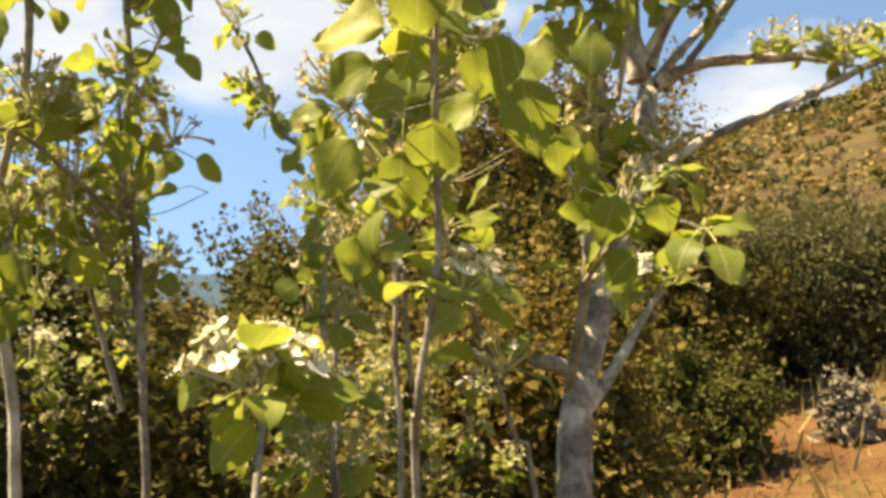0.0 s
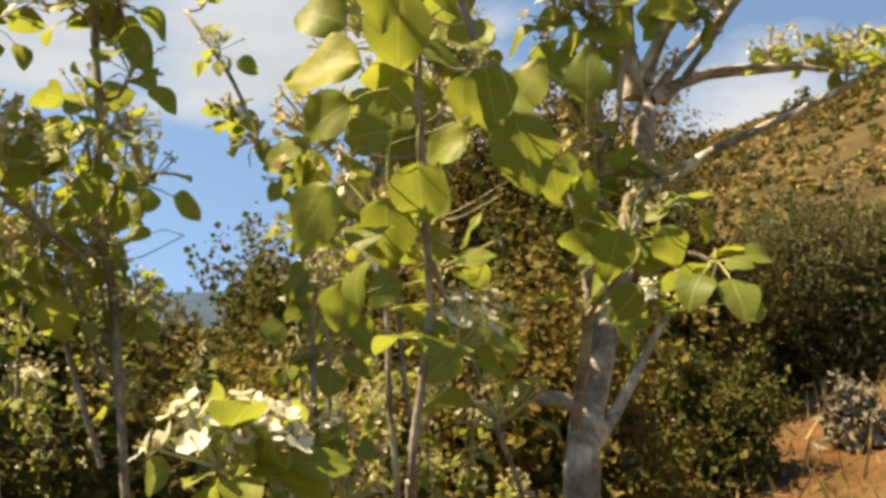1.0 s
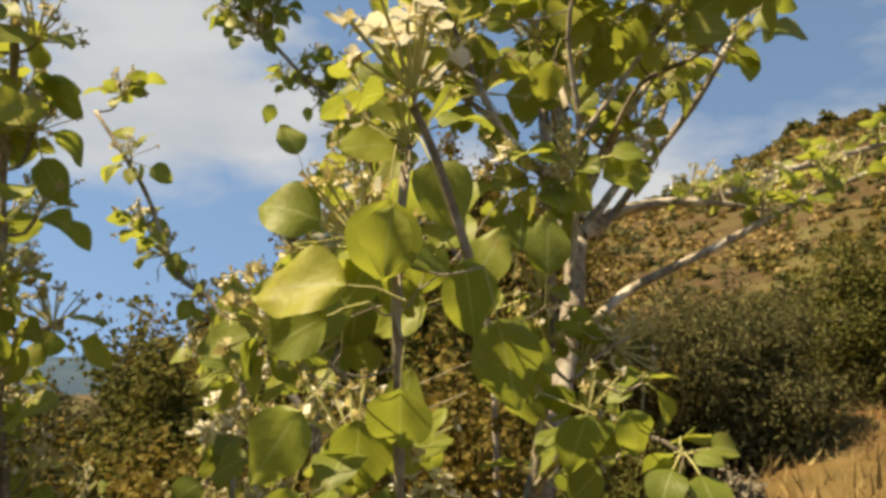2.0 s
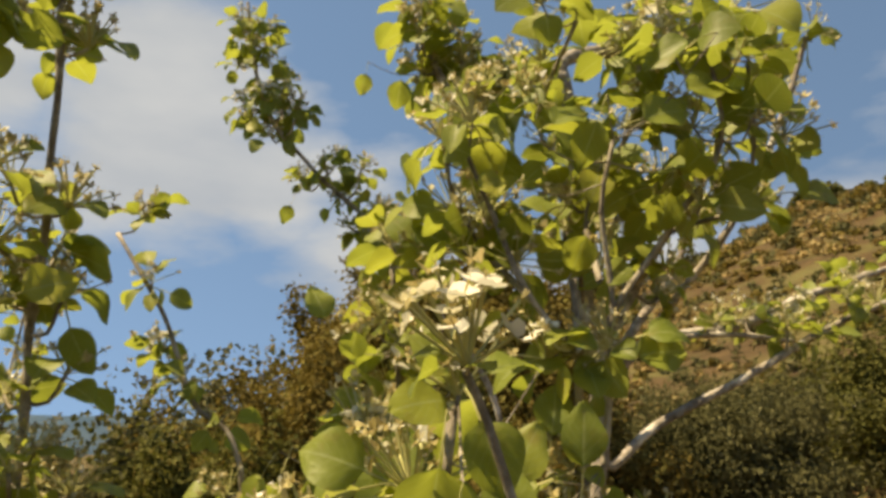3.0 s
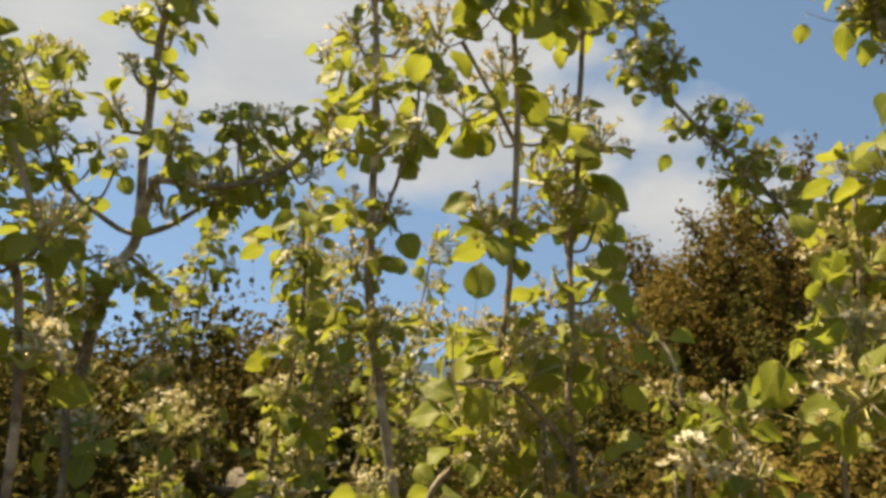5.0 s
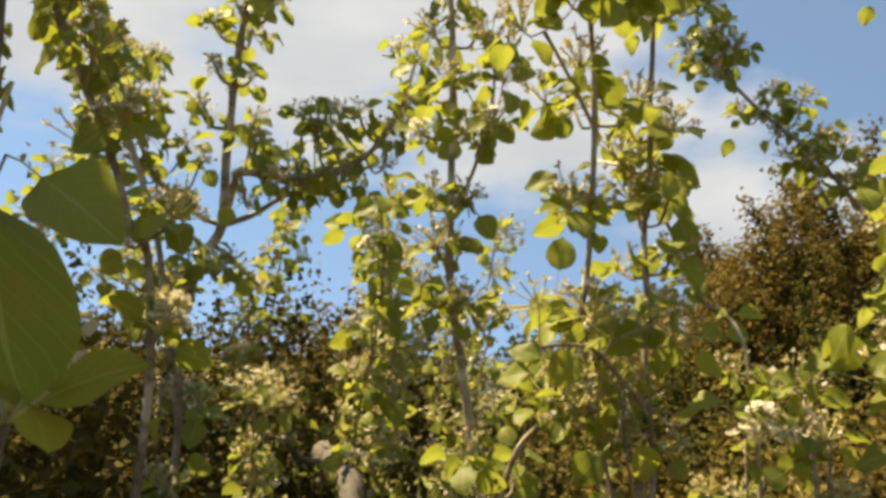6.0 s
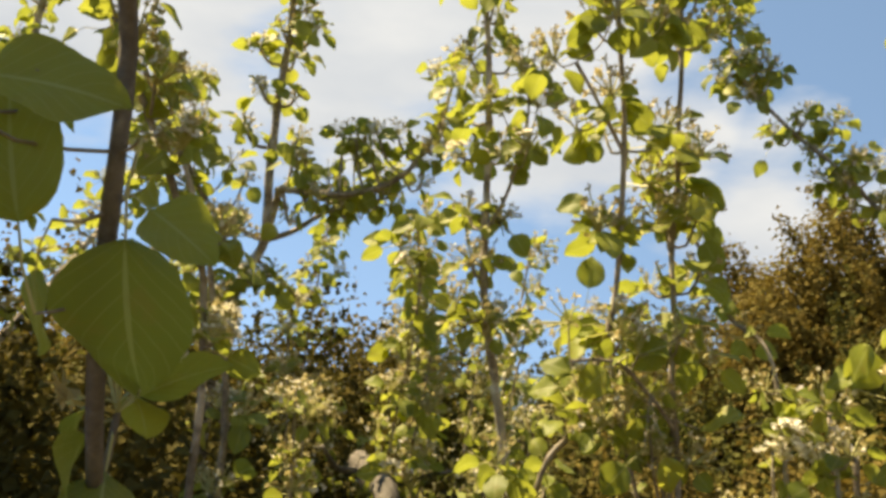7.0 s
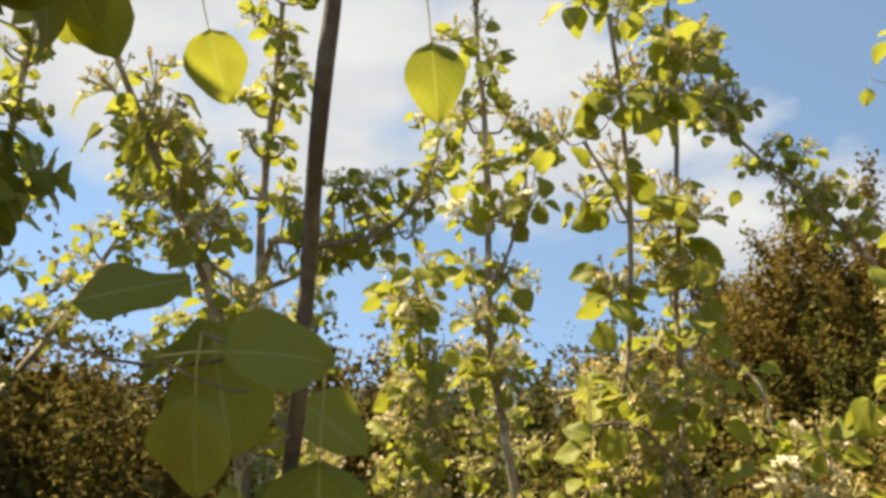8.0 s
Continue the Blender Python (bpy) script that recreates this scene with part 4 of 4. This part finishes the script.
lone_leaf(v2, (-0.572, 1.218, 2.506), (-0.97, -0.23, -0.02), (0.17, -0.7, 0.5), 0.065)
lone_leaf(v2, (-0.575, 1.235, 2.42), (0.13, -0.02, 0.99), (0.48, -0.83, 0.18), 0.065)
lone_leaf(v2, (-0.603, 1.194, 2.533), (-0.95, -0.3, -0.03), (0.25, -0.79, 0.34), 0.06)
lone_leaf(v2, (-0.564, 1.105, 2.78), (-0.88, -0.36, 0.3), (0.3, -0.83, 0.3), 0.054)
lone_leaf(v2, (-0.445, 1.215, 2.852), (-0.26, 0.25, -0.93), (0.4, -0.73, 0.11), 0.078)
limb(pair, "shoot", [(-0.516, 1.222, 2.635), (-0.536, 1.137, 2.704), (-0.558, 1.077, 2.757)], 0.004, 0.003, None, "", [0.5, 1.0], 0.045, 0.8, 6, 2, 0.06)
a2 = limb(pair, "shoot", [(-0.452, 1.363, 2.149), (-0.474, 1.28, 2.205), (-0.515, 1.21, 2.257), (-0.575, 1.154, 2.251)], 0.004, 0.003, None, "", [0.35, 0.7, 1.0], 0.038, 0.8, 2)
lone_leaf(a2, (-0.414, 1.307, 2.239), (-0.23, 0.2, -0.95), (0.45, -0.8, -0.02), 0.064)
lone_leaf(a2, (-0.468, 1.234, 2.272), (-0.79, -0.16, -0.59), (0.35, -0.82, 0.09), 0.078)
lone_leaf(a2, (-0.547, 1.177, 2.215), (-0.76, -0.09, -0.64), (0.32, -0.79, 0.16), 0.073)
lone_leaf(a2, (-0.619, 1.14, 2.2), (-0.97, -0.23, -0.02), (0.17, -0.7, 0.5), 0.06)
lone_leaf(a2, (-0.608, 1.16, 2.24), (-0.85, -0.26, 0.46), (0.19, -0.71, 0.6), 0.061)
lone_leaf(a2, (-0.357, 1.297, 2.165), (-0.99, -0.06, -0.14), (0.04, -0.44, 0.75), 0.078)
lone_leaf(a2, (-0.519, 1.227, 2.058), (-0.67, 0.02, -0.74), (0.3, -0.74, 0.21), 0.073)
lone_leaf(a2, (-0.439, 1.269, 2.074), (0.02, 0.45, -0.89), (0.43, -0.66, 0.18), 0.069)
limb(pair, "shoot", [(-0.5, 1.46, 1.85), (-0.56, 1.43, 2.1), (-0.6, 1.41, 2.32)], 0.005, 0.003, None, "", [0.5, 0.7, 0.85, 1.0], 0.048, 1.0, 5, 2, 0.05)
finish_tree(pair)

P = [(-0.49, 1.52, 1.7), (-0.49, 1.5, 1.95), (-0.48, 1.45, 2.12), (-0.47, 1.43, 2.22)]
clump = start_tree("pear_sapling", "low pear sucker crowned with open umbels of spent blossom", foot_of(P))
clump["bloom"], clump["fresh"] = 0.85, 0.08
limb(clump, "stem", to_ground(P), 0.007, 0.003, None, "", [0.85, 0.92, 1.0], 0.042, 1.0, 2, 1, 0.04)
for end in ((-0.463, 1.41, 2.33), (-0.5, 1.37, 2.17), (-0.55, 1.5, 2.3)):
    limb(clump, "shoot", [(-0.49, 1.5, 1.95), ((end[0] - 0.49) / 2, (end[1] + 1.49) / 2, (1.95 + end[2]) / 2 - 0.03), end], 0.004, 0.002, None, "", [0.65, 1.0], 0.042, 1.0, 2, 1, 0.03)
finish_tree(clump)

P = [(-0.923, 1.75, 1.822), (-0.936, 1.691, 2.062), (-0.951, 1.648, 2.221), (-0.962, 1.619, 2.327), (-0.977, 1.602, 2.477), (-0.976, 1.595, 2.675), (-0.984, 1.585, 2.969), (-0.987, 1.532, 3.208), (-0.979, 1.498, 3.391)]
tall = start_tree("pear_sapling", "tall pear shoot with pale lower stem and leaf tufts", foot_of(P))
# the lower length has a paler colour than the stem above
limb(tall, "lower_stem", to_ground(P[:3]), 0.014, 0.011, mat_pale, "pale grey lower stem, smooth")
limb(tall, "stem", P[2:], 0.011, 0.006, mat_bark, "", [0.12, 0.22, 0.34, 0.46, 0.56, 0.66, 0.76, 0.88, 1.0], 0.052, 0.8, 6, 2, 0.06)
limb(tall, "shoot", [(-0.968, 1.605, 2.38), (-0.992, 1.571, 2.362), (-1.012, 1.52, 2.383)], 0.005, 0.003, None, "", [0.5, 1.0], 0.05, 0.8, 6)
limb(tall, "shoot", [(-0.968, 1.584, 2.586), (-0.908, 1.574, 2.679), (-0.868, 1.565, 2.83), (-0.859, 1.547, 2.937)], 0.005, 0.003, None, "", [0.5, 0.75, 1.0], 0.045, 0.9, 6, 2, 0.06)
finish_tree(tall)

P = [(-1.492, 2.029, 1.742), (-1.453, 1.989, 2.029), (-1.398, 1.966, 2.284), (-1.362, 1.942, 2.488), (-1.355, 1.902, 2.689)]
thin = start_tree("pear_sapling", "thin pear sapling with blue-green leaf tufts", foot_of(P))
limb(thin, "stem", to_ground(P), 0.009, 0.004, None, "", [0.72, 0.8, 0.86, 0.9, 0.94, 0.97, 1.0], 0.06, 0.7, 7, 2, 0.06)
finish_tree(thin)

P = [(-1.35, 1.858, 1.824), (-1.509, 1.98, 1.924), (-1.595, 2.037, 1.973)]
stump = start_tree("pear_stump", "grey pruned pear trunk with stubs of cut twigs", foot_of(P), "stump")
limb(stump, "trunk", to_ground(P), 0.05, 0.036, mat_dead)
limb(stump, "cut_stub", [(-1.559, 2.004, 1.952), (-1.59, 1.928, 1.951), (-1.57, 1.807, 2.021)], 0.012, 0.007, mat_dead)
limb(stump, "twig", [(-1.472, 2.007, 1.894), (-1.286, 1.981, 1.963), (-1.153, 1.934, 1.993)], 0.006, 0.004, mat_dead)
finish_tree(stump)

P = [(-2.392, 2.159, 2.011), (-2.316, 2.121, 2.39), (-2.245, 2.12, 2.582), (-2.171, 2.132, 2.723), (-2.149, 2.097, 2.942), (-2.116, 2.062, 3.194), (-2.066, 2.027, 3.488), (-2.023, 1.984, 3.802)]
grey = start_tree("pear_tree", "grey-limbed pear tree with a long leafy side bough", foot_of(P))
limb(grey, "trunk", to_ground(P), 0.04, 0.009, mat_bark, "", [0.8, 0.84, 0.88, 0.91, 0.94, 0.97, 1.0], 0.062, 0.9, 8, 2, 0.1)
limb(grey, "bough", [(-2.171, 2.134, 2.712), (-2.089, 2.089, 2.871), (-2.04, 2.054, 2.89), (-1.832, 2.118, 2.872), (-1.628, 2.165, 2.922), (-1.477, 2.16, 3.072), (-1.397, 2.114, 3.229)], 0.016, 0.006, mat_bark, "", spread(0.25, 1.0, 12), 0.06, 0.9, 6, 2, 0.11)
limb(grey, "limb", [(-2.171, 2.132, 2.723), (-2.074, 2.179, 2.761), (-1.942, 2.235, 2.855), (-1.755, 2.329, 2.911)], 0.012, 0.005, mat_bark, "", spread(0.55, 1.0, 5), 0.055, 0.5, 7, 2, 0.1)
limb(grey, "limb", [(-2.197, 2.133, 2.648), (-2.158, 2.227, 2.588), (-2.127, 2.317, 2.525)], 0.009, 0.005, mat_bark, "", [0.8, 1.0], 0.055, 0.5, 6)
limb(grey, "limb", [(-2.176, 2.129, 2.722), (-2.249, 2.08, 2.758), (-2.383, 1.972, 2.903), (-2.482, 1.837, 3.269)], 0.01, 0.005, mat_bark, "", spread(0.3, 1.0, 7), 0.06, 0.9, 8, 2, 0.1)
limb(grey, "limb", [(-2.31, 2.12, 2.4), (-2.2, 2.02, 2.5), (-2.02, 1.97, 2.56)], 0.008, 0.004, mat_bark, "", spread(0.3, 1.0, 4), 0.055, 0.8, 7, 2, 0.08)
limb(grey, "limb", [(-2.34, 2.13, 2.3), (-2.42, 2.05, 2.45), (-2.55, 1.98, 2.55)], 0.008, 0.004, mat_bark, "", spread(0.3, 1.0, 4), 0.055, 0.8, 7, 2, 0.08)
finish_tree(grey)

P = [(-2.62, 3.0, 2.1), (-2.6, 3.0, 2.55), (-2.57, 3.02, 2.98)]
small = start_tree("pear_sapling", "small pear sapling with pale leaf tufts over the thicket", foot_of(P))
limb(small, "stem", to_ground(P), 0.009, 0.004, None, "", [0.8, 0.86, 0.91, 0.96, 1.0], 0.06, 0.8, 6, 2, 0.07)
finish_tree(small)

P = [(-0.516, 0.183, 2.021), (-0.474, 0.141, 2.107), (-0.439, 0.103, 2.215), (-0.423, 0.086, 2.279), (-0.416, 0.079, 2.333)] + [(-0.371, 0.023, 2.414), (-0.363, 0.015, 2.465), (-0.358, 0.01, 2.55)]
close = start_tree("pear_sapling", "dark pear stem with broad shaded leaves", foot_of(P))
v6 = limb(close, "stem", to_ground(P), 0.0066, 0.0045, mat_dead, "", [0.8, 1.0], 0.045, 0.5, 4)
lone_leaf(v6, (-0.42, 0.107, 2.194), (-0.16, 0.24, -0.96), (0.46, -0.8, -0.02), 0.09)
lone_leaf(v6, (-0.449, 0.049, 2.273), (-0.19, -0.15, 0.97), (0.43, -0.82, 0.3), 0.078)
lone_leaf(v6, (-0.45, 0.161, 2.25), (0.8, 0.16, -0.5), (0.46, -0.71, 0.41), 0.058)
lone_leaf(v6, (-0.463, 0.082, 2.195), (-0.47, 0.31, -0.82), (0.21, -0.48, 0.47), 0.052)
lone_leaf(v6, (-0.458, -0.012, 2.321), (0.68, 0.61, 0.4), (0.47, -0.48, 0.65), 0.057)
lone_leaf(v6, (-0.393, 0.029, 2.29), (0.76, 0.65, 0.07), (0.52, -0.58, 0.42), 0.059)
lone_leaf(v6, (-0.459, 0.018, 2.289), (-0.99, -0.09, -0.11), (0.07, -0.58, 0.61), 0.054)
lone_leaf(v6, (-0.372, 0.146, 2.477), (-0.07, 0.37, -0.92), (0.4, -0.73, 0.1), 0.054)
lone_leaf(v6, (-0.466, 0.043, 2.464), (0, 0.41, -0.91), (0.41, -0.72, 0.1), 0.046)
lone_leaf(v6, (-0.435, 0.018, 2.243), (-0.23, 0.3, -0.93), (0.37, -0.74, 0.09), 0.057)
finish_tree(close)

# added sapling outside the view, blocks sun from the close stem's leaves
shade = start_tree("pear_sapling", "leaning leafy pear sapling in the thicket", (-1.05, -0.25, ground_height(-1.05, -0.25)))
limb(shade, "stem", to_ground([(-1.08, -0.29, 1.6), (-1.02, -0.2, 2.2), (-0.9, -0.1, 2.55), (-0.78, -0.05, 2.85)]), 0.012, 0.006, None, "", [0.7, 0.76, 0.81, 0.86, 0.9, 0.95, 1.0], 0.075, 0.6, 15, 4, 0.1)
limb(shade, "limb", [(-1.02, -0.2, 2.2), (-0.98, 0.0, 2.5), (-0.95, 0.15, 2.8), (-0.9, 0.25, 3.0)], 0.009, 0.005, None, "", spread(0.3, 1.0, 7), 0.075, 0.6, 15, 4, 0.1)
limb(shade, "limb", [(-1.02, -0.2, 2.2), (-1.05, -0.3, 2.5), (-0.95, -0.25, 2.8), (-0.85, -0.2, 3.05)], 0.009, 0.005, None, "", spread(0.3, 1.0, 7), 0.075, 0.6, 15, 4, 0.1)
finish_tree(shade)

# broad tree added left of the view, only its shadow reaches the thicket
dense = start_tree("pear_tree", "broad dense pear tree shading the thicket", (-2.7, 0.45, ground_height(-2.7, 0.45)))
limb(dense, "trunk", to_ground([(-2.7, 0.45, 1.2), (-2.68, 0.48, 2.2), (-2.65, 0.5, 3.0), (-2.6, 0.52, 3.9)]), 0.05, 0.012, mat_bark, "", spread(0.5, 1.0, 9), 0.085, 0.5, 14, 3, 0.14)
for k in range(13):
    a, up = k * 2.4, 2.0 + 0.11 * k
    limb(dense, "limb", [(-2.68, 0.48, up), (-2.66 + 0.3 * math.cos(a), 0.49 + 0.3 * math.sin(a), up + 0.25), (-2.62 + 0.68 * math.cos(a), 0.52 + 0.68 * math.sin(a), up + 0.6)],
         0.018, 0.006, mat_bark, "", spread(0.3, 1.0, 7), 0.085, 0.5, 14, 3, 0.14)
finish_tree(dense)

row = start_tree("pear_tree", "leafy pear tree at the thicket's sunny edge", (-3.1, 1.55, ground_height(-3.1, 1.55)))
limb(row, "trunk", to_ground([(-3.1, 1.55, 1.2), (-3.05, 1.6, 2.2), (-3.0, 1.6, 3.1), (-2.95, 1.65, 4.0)]), 0.04, 0.01, mat_bark, "", spread(0.55, 1.0, 9), 0.06, 0.9, 8, 3, 0.1)
limb(row, "limb", [(-3.06, 1.58, 2.0), (-2.85, 1.3, 2.5), (-2.75, 1.1, 3.0), (-2.7, 0.95, 3.5)], 0.018, 0.006, mat_bark, "", spread(0.35, 1.0, 7), 0.06, 0.9, 8, 3, 0.1)
limb(row, "limb", [(-3.06, 1.58, 2.1), (-3.05, 1.95, 2.6), (-3.1, 2.3, 3.1), (-3.1, 2.5, 3.6)], 0.018, 0.006, mat_bark, "", spread(0.35, 1.0, 7), 0.06, 0.9, 8, 3, 0.1)
finish_tree(row)

P = [(-1.155, 0.88, 2.272), (-1.176, 0.837, 2.412), (-1.224, 0.764, 2.622), (-1.262, 0.719, 2.731), (-1.315, 0.646, 2.931), (-1.332, 0.605, 3.071)]
side_tree = start_tree("pear_sapling", "leaning pear sapling with dark leaves against the sky", foot_of(P))
v7 = limb(side_tree, "stem", to_ground(P), 0.011, 0.005, None, "", [0.7, 0.74, 0.8, 0.84, 0.88, 0.92, 1.0], 0.052, 0.9, 6, 2, 0.05)
lone_leaf(v7, (-1.285, 0.722, 2.666), (-0.94, -0.17, -0.3), (0.22, -0.79, 0.27), 0.069)
lone_leaf(v7, (-1.283, 0.704, 2.751), (-0.93, -0.21, -0.31), (0.26, -0.82, 0.19), 0.065)
lone_leaf(v7, (-1.357, 0.668, 2.739), (-0.95, -0.11, -0.29), (0.14, -0.69, 0.43), 0.074)
limb(side_tree, "stem", to_ground([(-1.416, 1.234, 2.089), (-1.426, 1.191, 2.282), (-1.447, 1.144, 2.474), (-1.507, 1.073, 2.707), (-1.573, 1.011, 2.875)]), 0.011, 0.006, None, "", [0.62, 0.7, 0.78, 0.86, 0.93, 1.0], 0.052, 0.9, 6, 2, 0.05)
finish_tree(side_tree)

P = [(0.197, 3.747, 2.464), (-0.082, 3.533, 2.935), (-0.283, 3.395, 3.19), (-0.486, 3.27, 3.378), (-0.647, 3.158, 3.59), (-0.7, 3.061, 3.964)]
arch = start_tree("pear_tree", "arching pear bough with hanging clusters against the sky", foot_of(P))
ch = limb(arch, "bough", to_ground(P), 0.018, 0.006, mat_bark, "", [0.69, 0.72, 0.75, 0.78, 0.81, 0.868, 0.888, 0.905, 0.95, 0.97], 0.056, 0.9, 9, 3, 0.09)
lone_leaf(ch, (-0.585, 3.286, 3.202), (-0.42, 0.19, -0.89), (0.35, -0.7, 0.18), 0.078)
lone_leaf(ch, (-0.167, 3.5, 3.321), (0.71, 0.56, 0.43), (0.55, -0.64, 0.42), 0.078)
finish_tree(arch)

P = [(-0.15, 1.475, 1.704), (-0.17, 1.506, 1.861), (-0.2, 1.579, 2.069), (-0.22, 1.704, 2.2)]
back_pair = start_tree("pear_sapling", "pear sapling with blossom in a sunny thicket", foot_of(P))
limb(back_pair, "stem", to_ground(P), 0.008, 0.004, None, "", [0.66, 0.74, 0.8, 0.86, 0.93, 1.0], 0.045, 0.9, 5, 2, 0.03)
limb(back_pair, "stem", to_ground([(-0.368, 2.108, 2.25), (-0.492, 2.121, 2.446), (-0.563, 2.146, 2.608), (-0.617, 2.127, 2.72), (-0.702, 2.154, 2.837)]), 0.01, 0.005, None, "", [0.7, 0.76, 0.81, 0.86, 0.9, 0.95, 1.0], 0.05, 0.8, 6, 1, 0.05)
finish_tree(back_pair)


# thicket of pear suckers filling the slope below the shoots
def thicket(seed):
    rnd = random.Random(seed)
    t = start_tree("pear_thicket", "thick clump of leafy pear suckers with spent blossom", (0, 0, 0), "shrub", "pear sucker clumps")
    t["rng"], t["bloom"], t["fresh"] = rnd, 1.25, 0.05
    for k in range(9):
        a = k * 0.7 + rnd.uniform(-0.2, 0.2)
        reach, tall_one = rnd.uniform(0.12, 0.5), rnd.uniform(1.3, 2.0)
        foot = (math.cos(a) * 0.08, math.sin(a) * 0.08, -0.05)
        bend = (math.cos(a) * reach * 0.55, math.sin(a) * reach * 0.55, tall_one * 0.5)
        limb(t, "sucker", [foot, bend, (math.cos(a) * reach, math.sin(a) * reach, tall_one)], 0.008, 0.003, None, "",
             [min(1.0, s + rnd.uniform(-0.02, 0.02)) for s in (0.5, 0.6, 0.69, 0.77, 0.84, 0.9, 0.95, 1.0)], 0.046, 0.75, 5)
    rnd.shuffle(t["leaves"])
    rnd.shuffle(t["blooms"])
    finish_tree(t, 60, 30)
    return t["ob"]


KINDS = [thicket(900 + k) for k in range(3)]
rnd = random.Random(5)
SPOTS = [(-0.55, 2.35, 0.82), (-0.28, 2.5, 0.8), (-1.75, 2.75, 1.12), (-1.2, 3.5, 0.8), (-2.5, 4.0, 1.3), (-2.12, 3.5, 1.28),
         (-3.1, 3.1, 1.3), (-2.35, 3.0, 1.12), (-1.72, 2.05, 0.97), (-0.95, 0.8, 0.92), (-1.58, 3.05, 1.12)]
for i, (x, y, k) in enumerate(SPOTS):
    m = Matrix.Translation((x, y, ground_height(x, y))) @ Matrix.Rotation(rnd.uniform(0, 6.3), 4, "Z") @ Matrix.Diagonal((k, k, k, 1))
    if i < 3:
        KINDS[i].matrix_basis = m
    else:
        copy_thing(KINDS[i % 3], m)
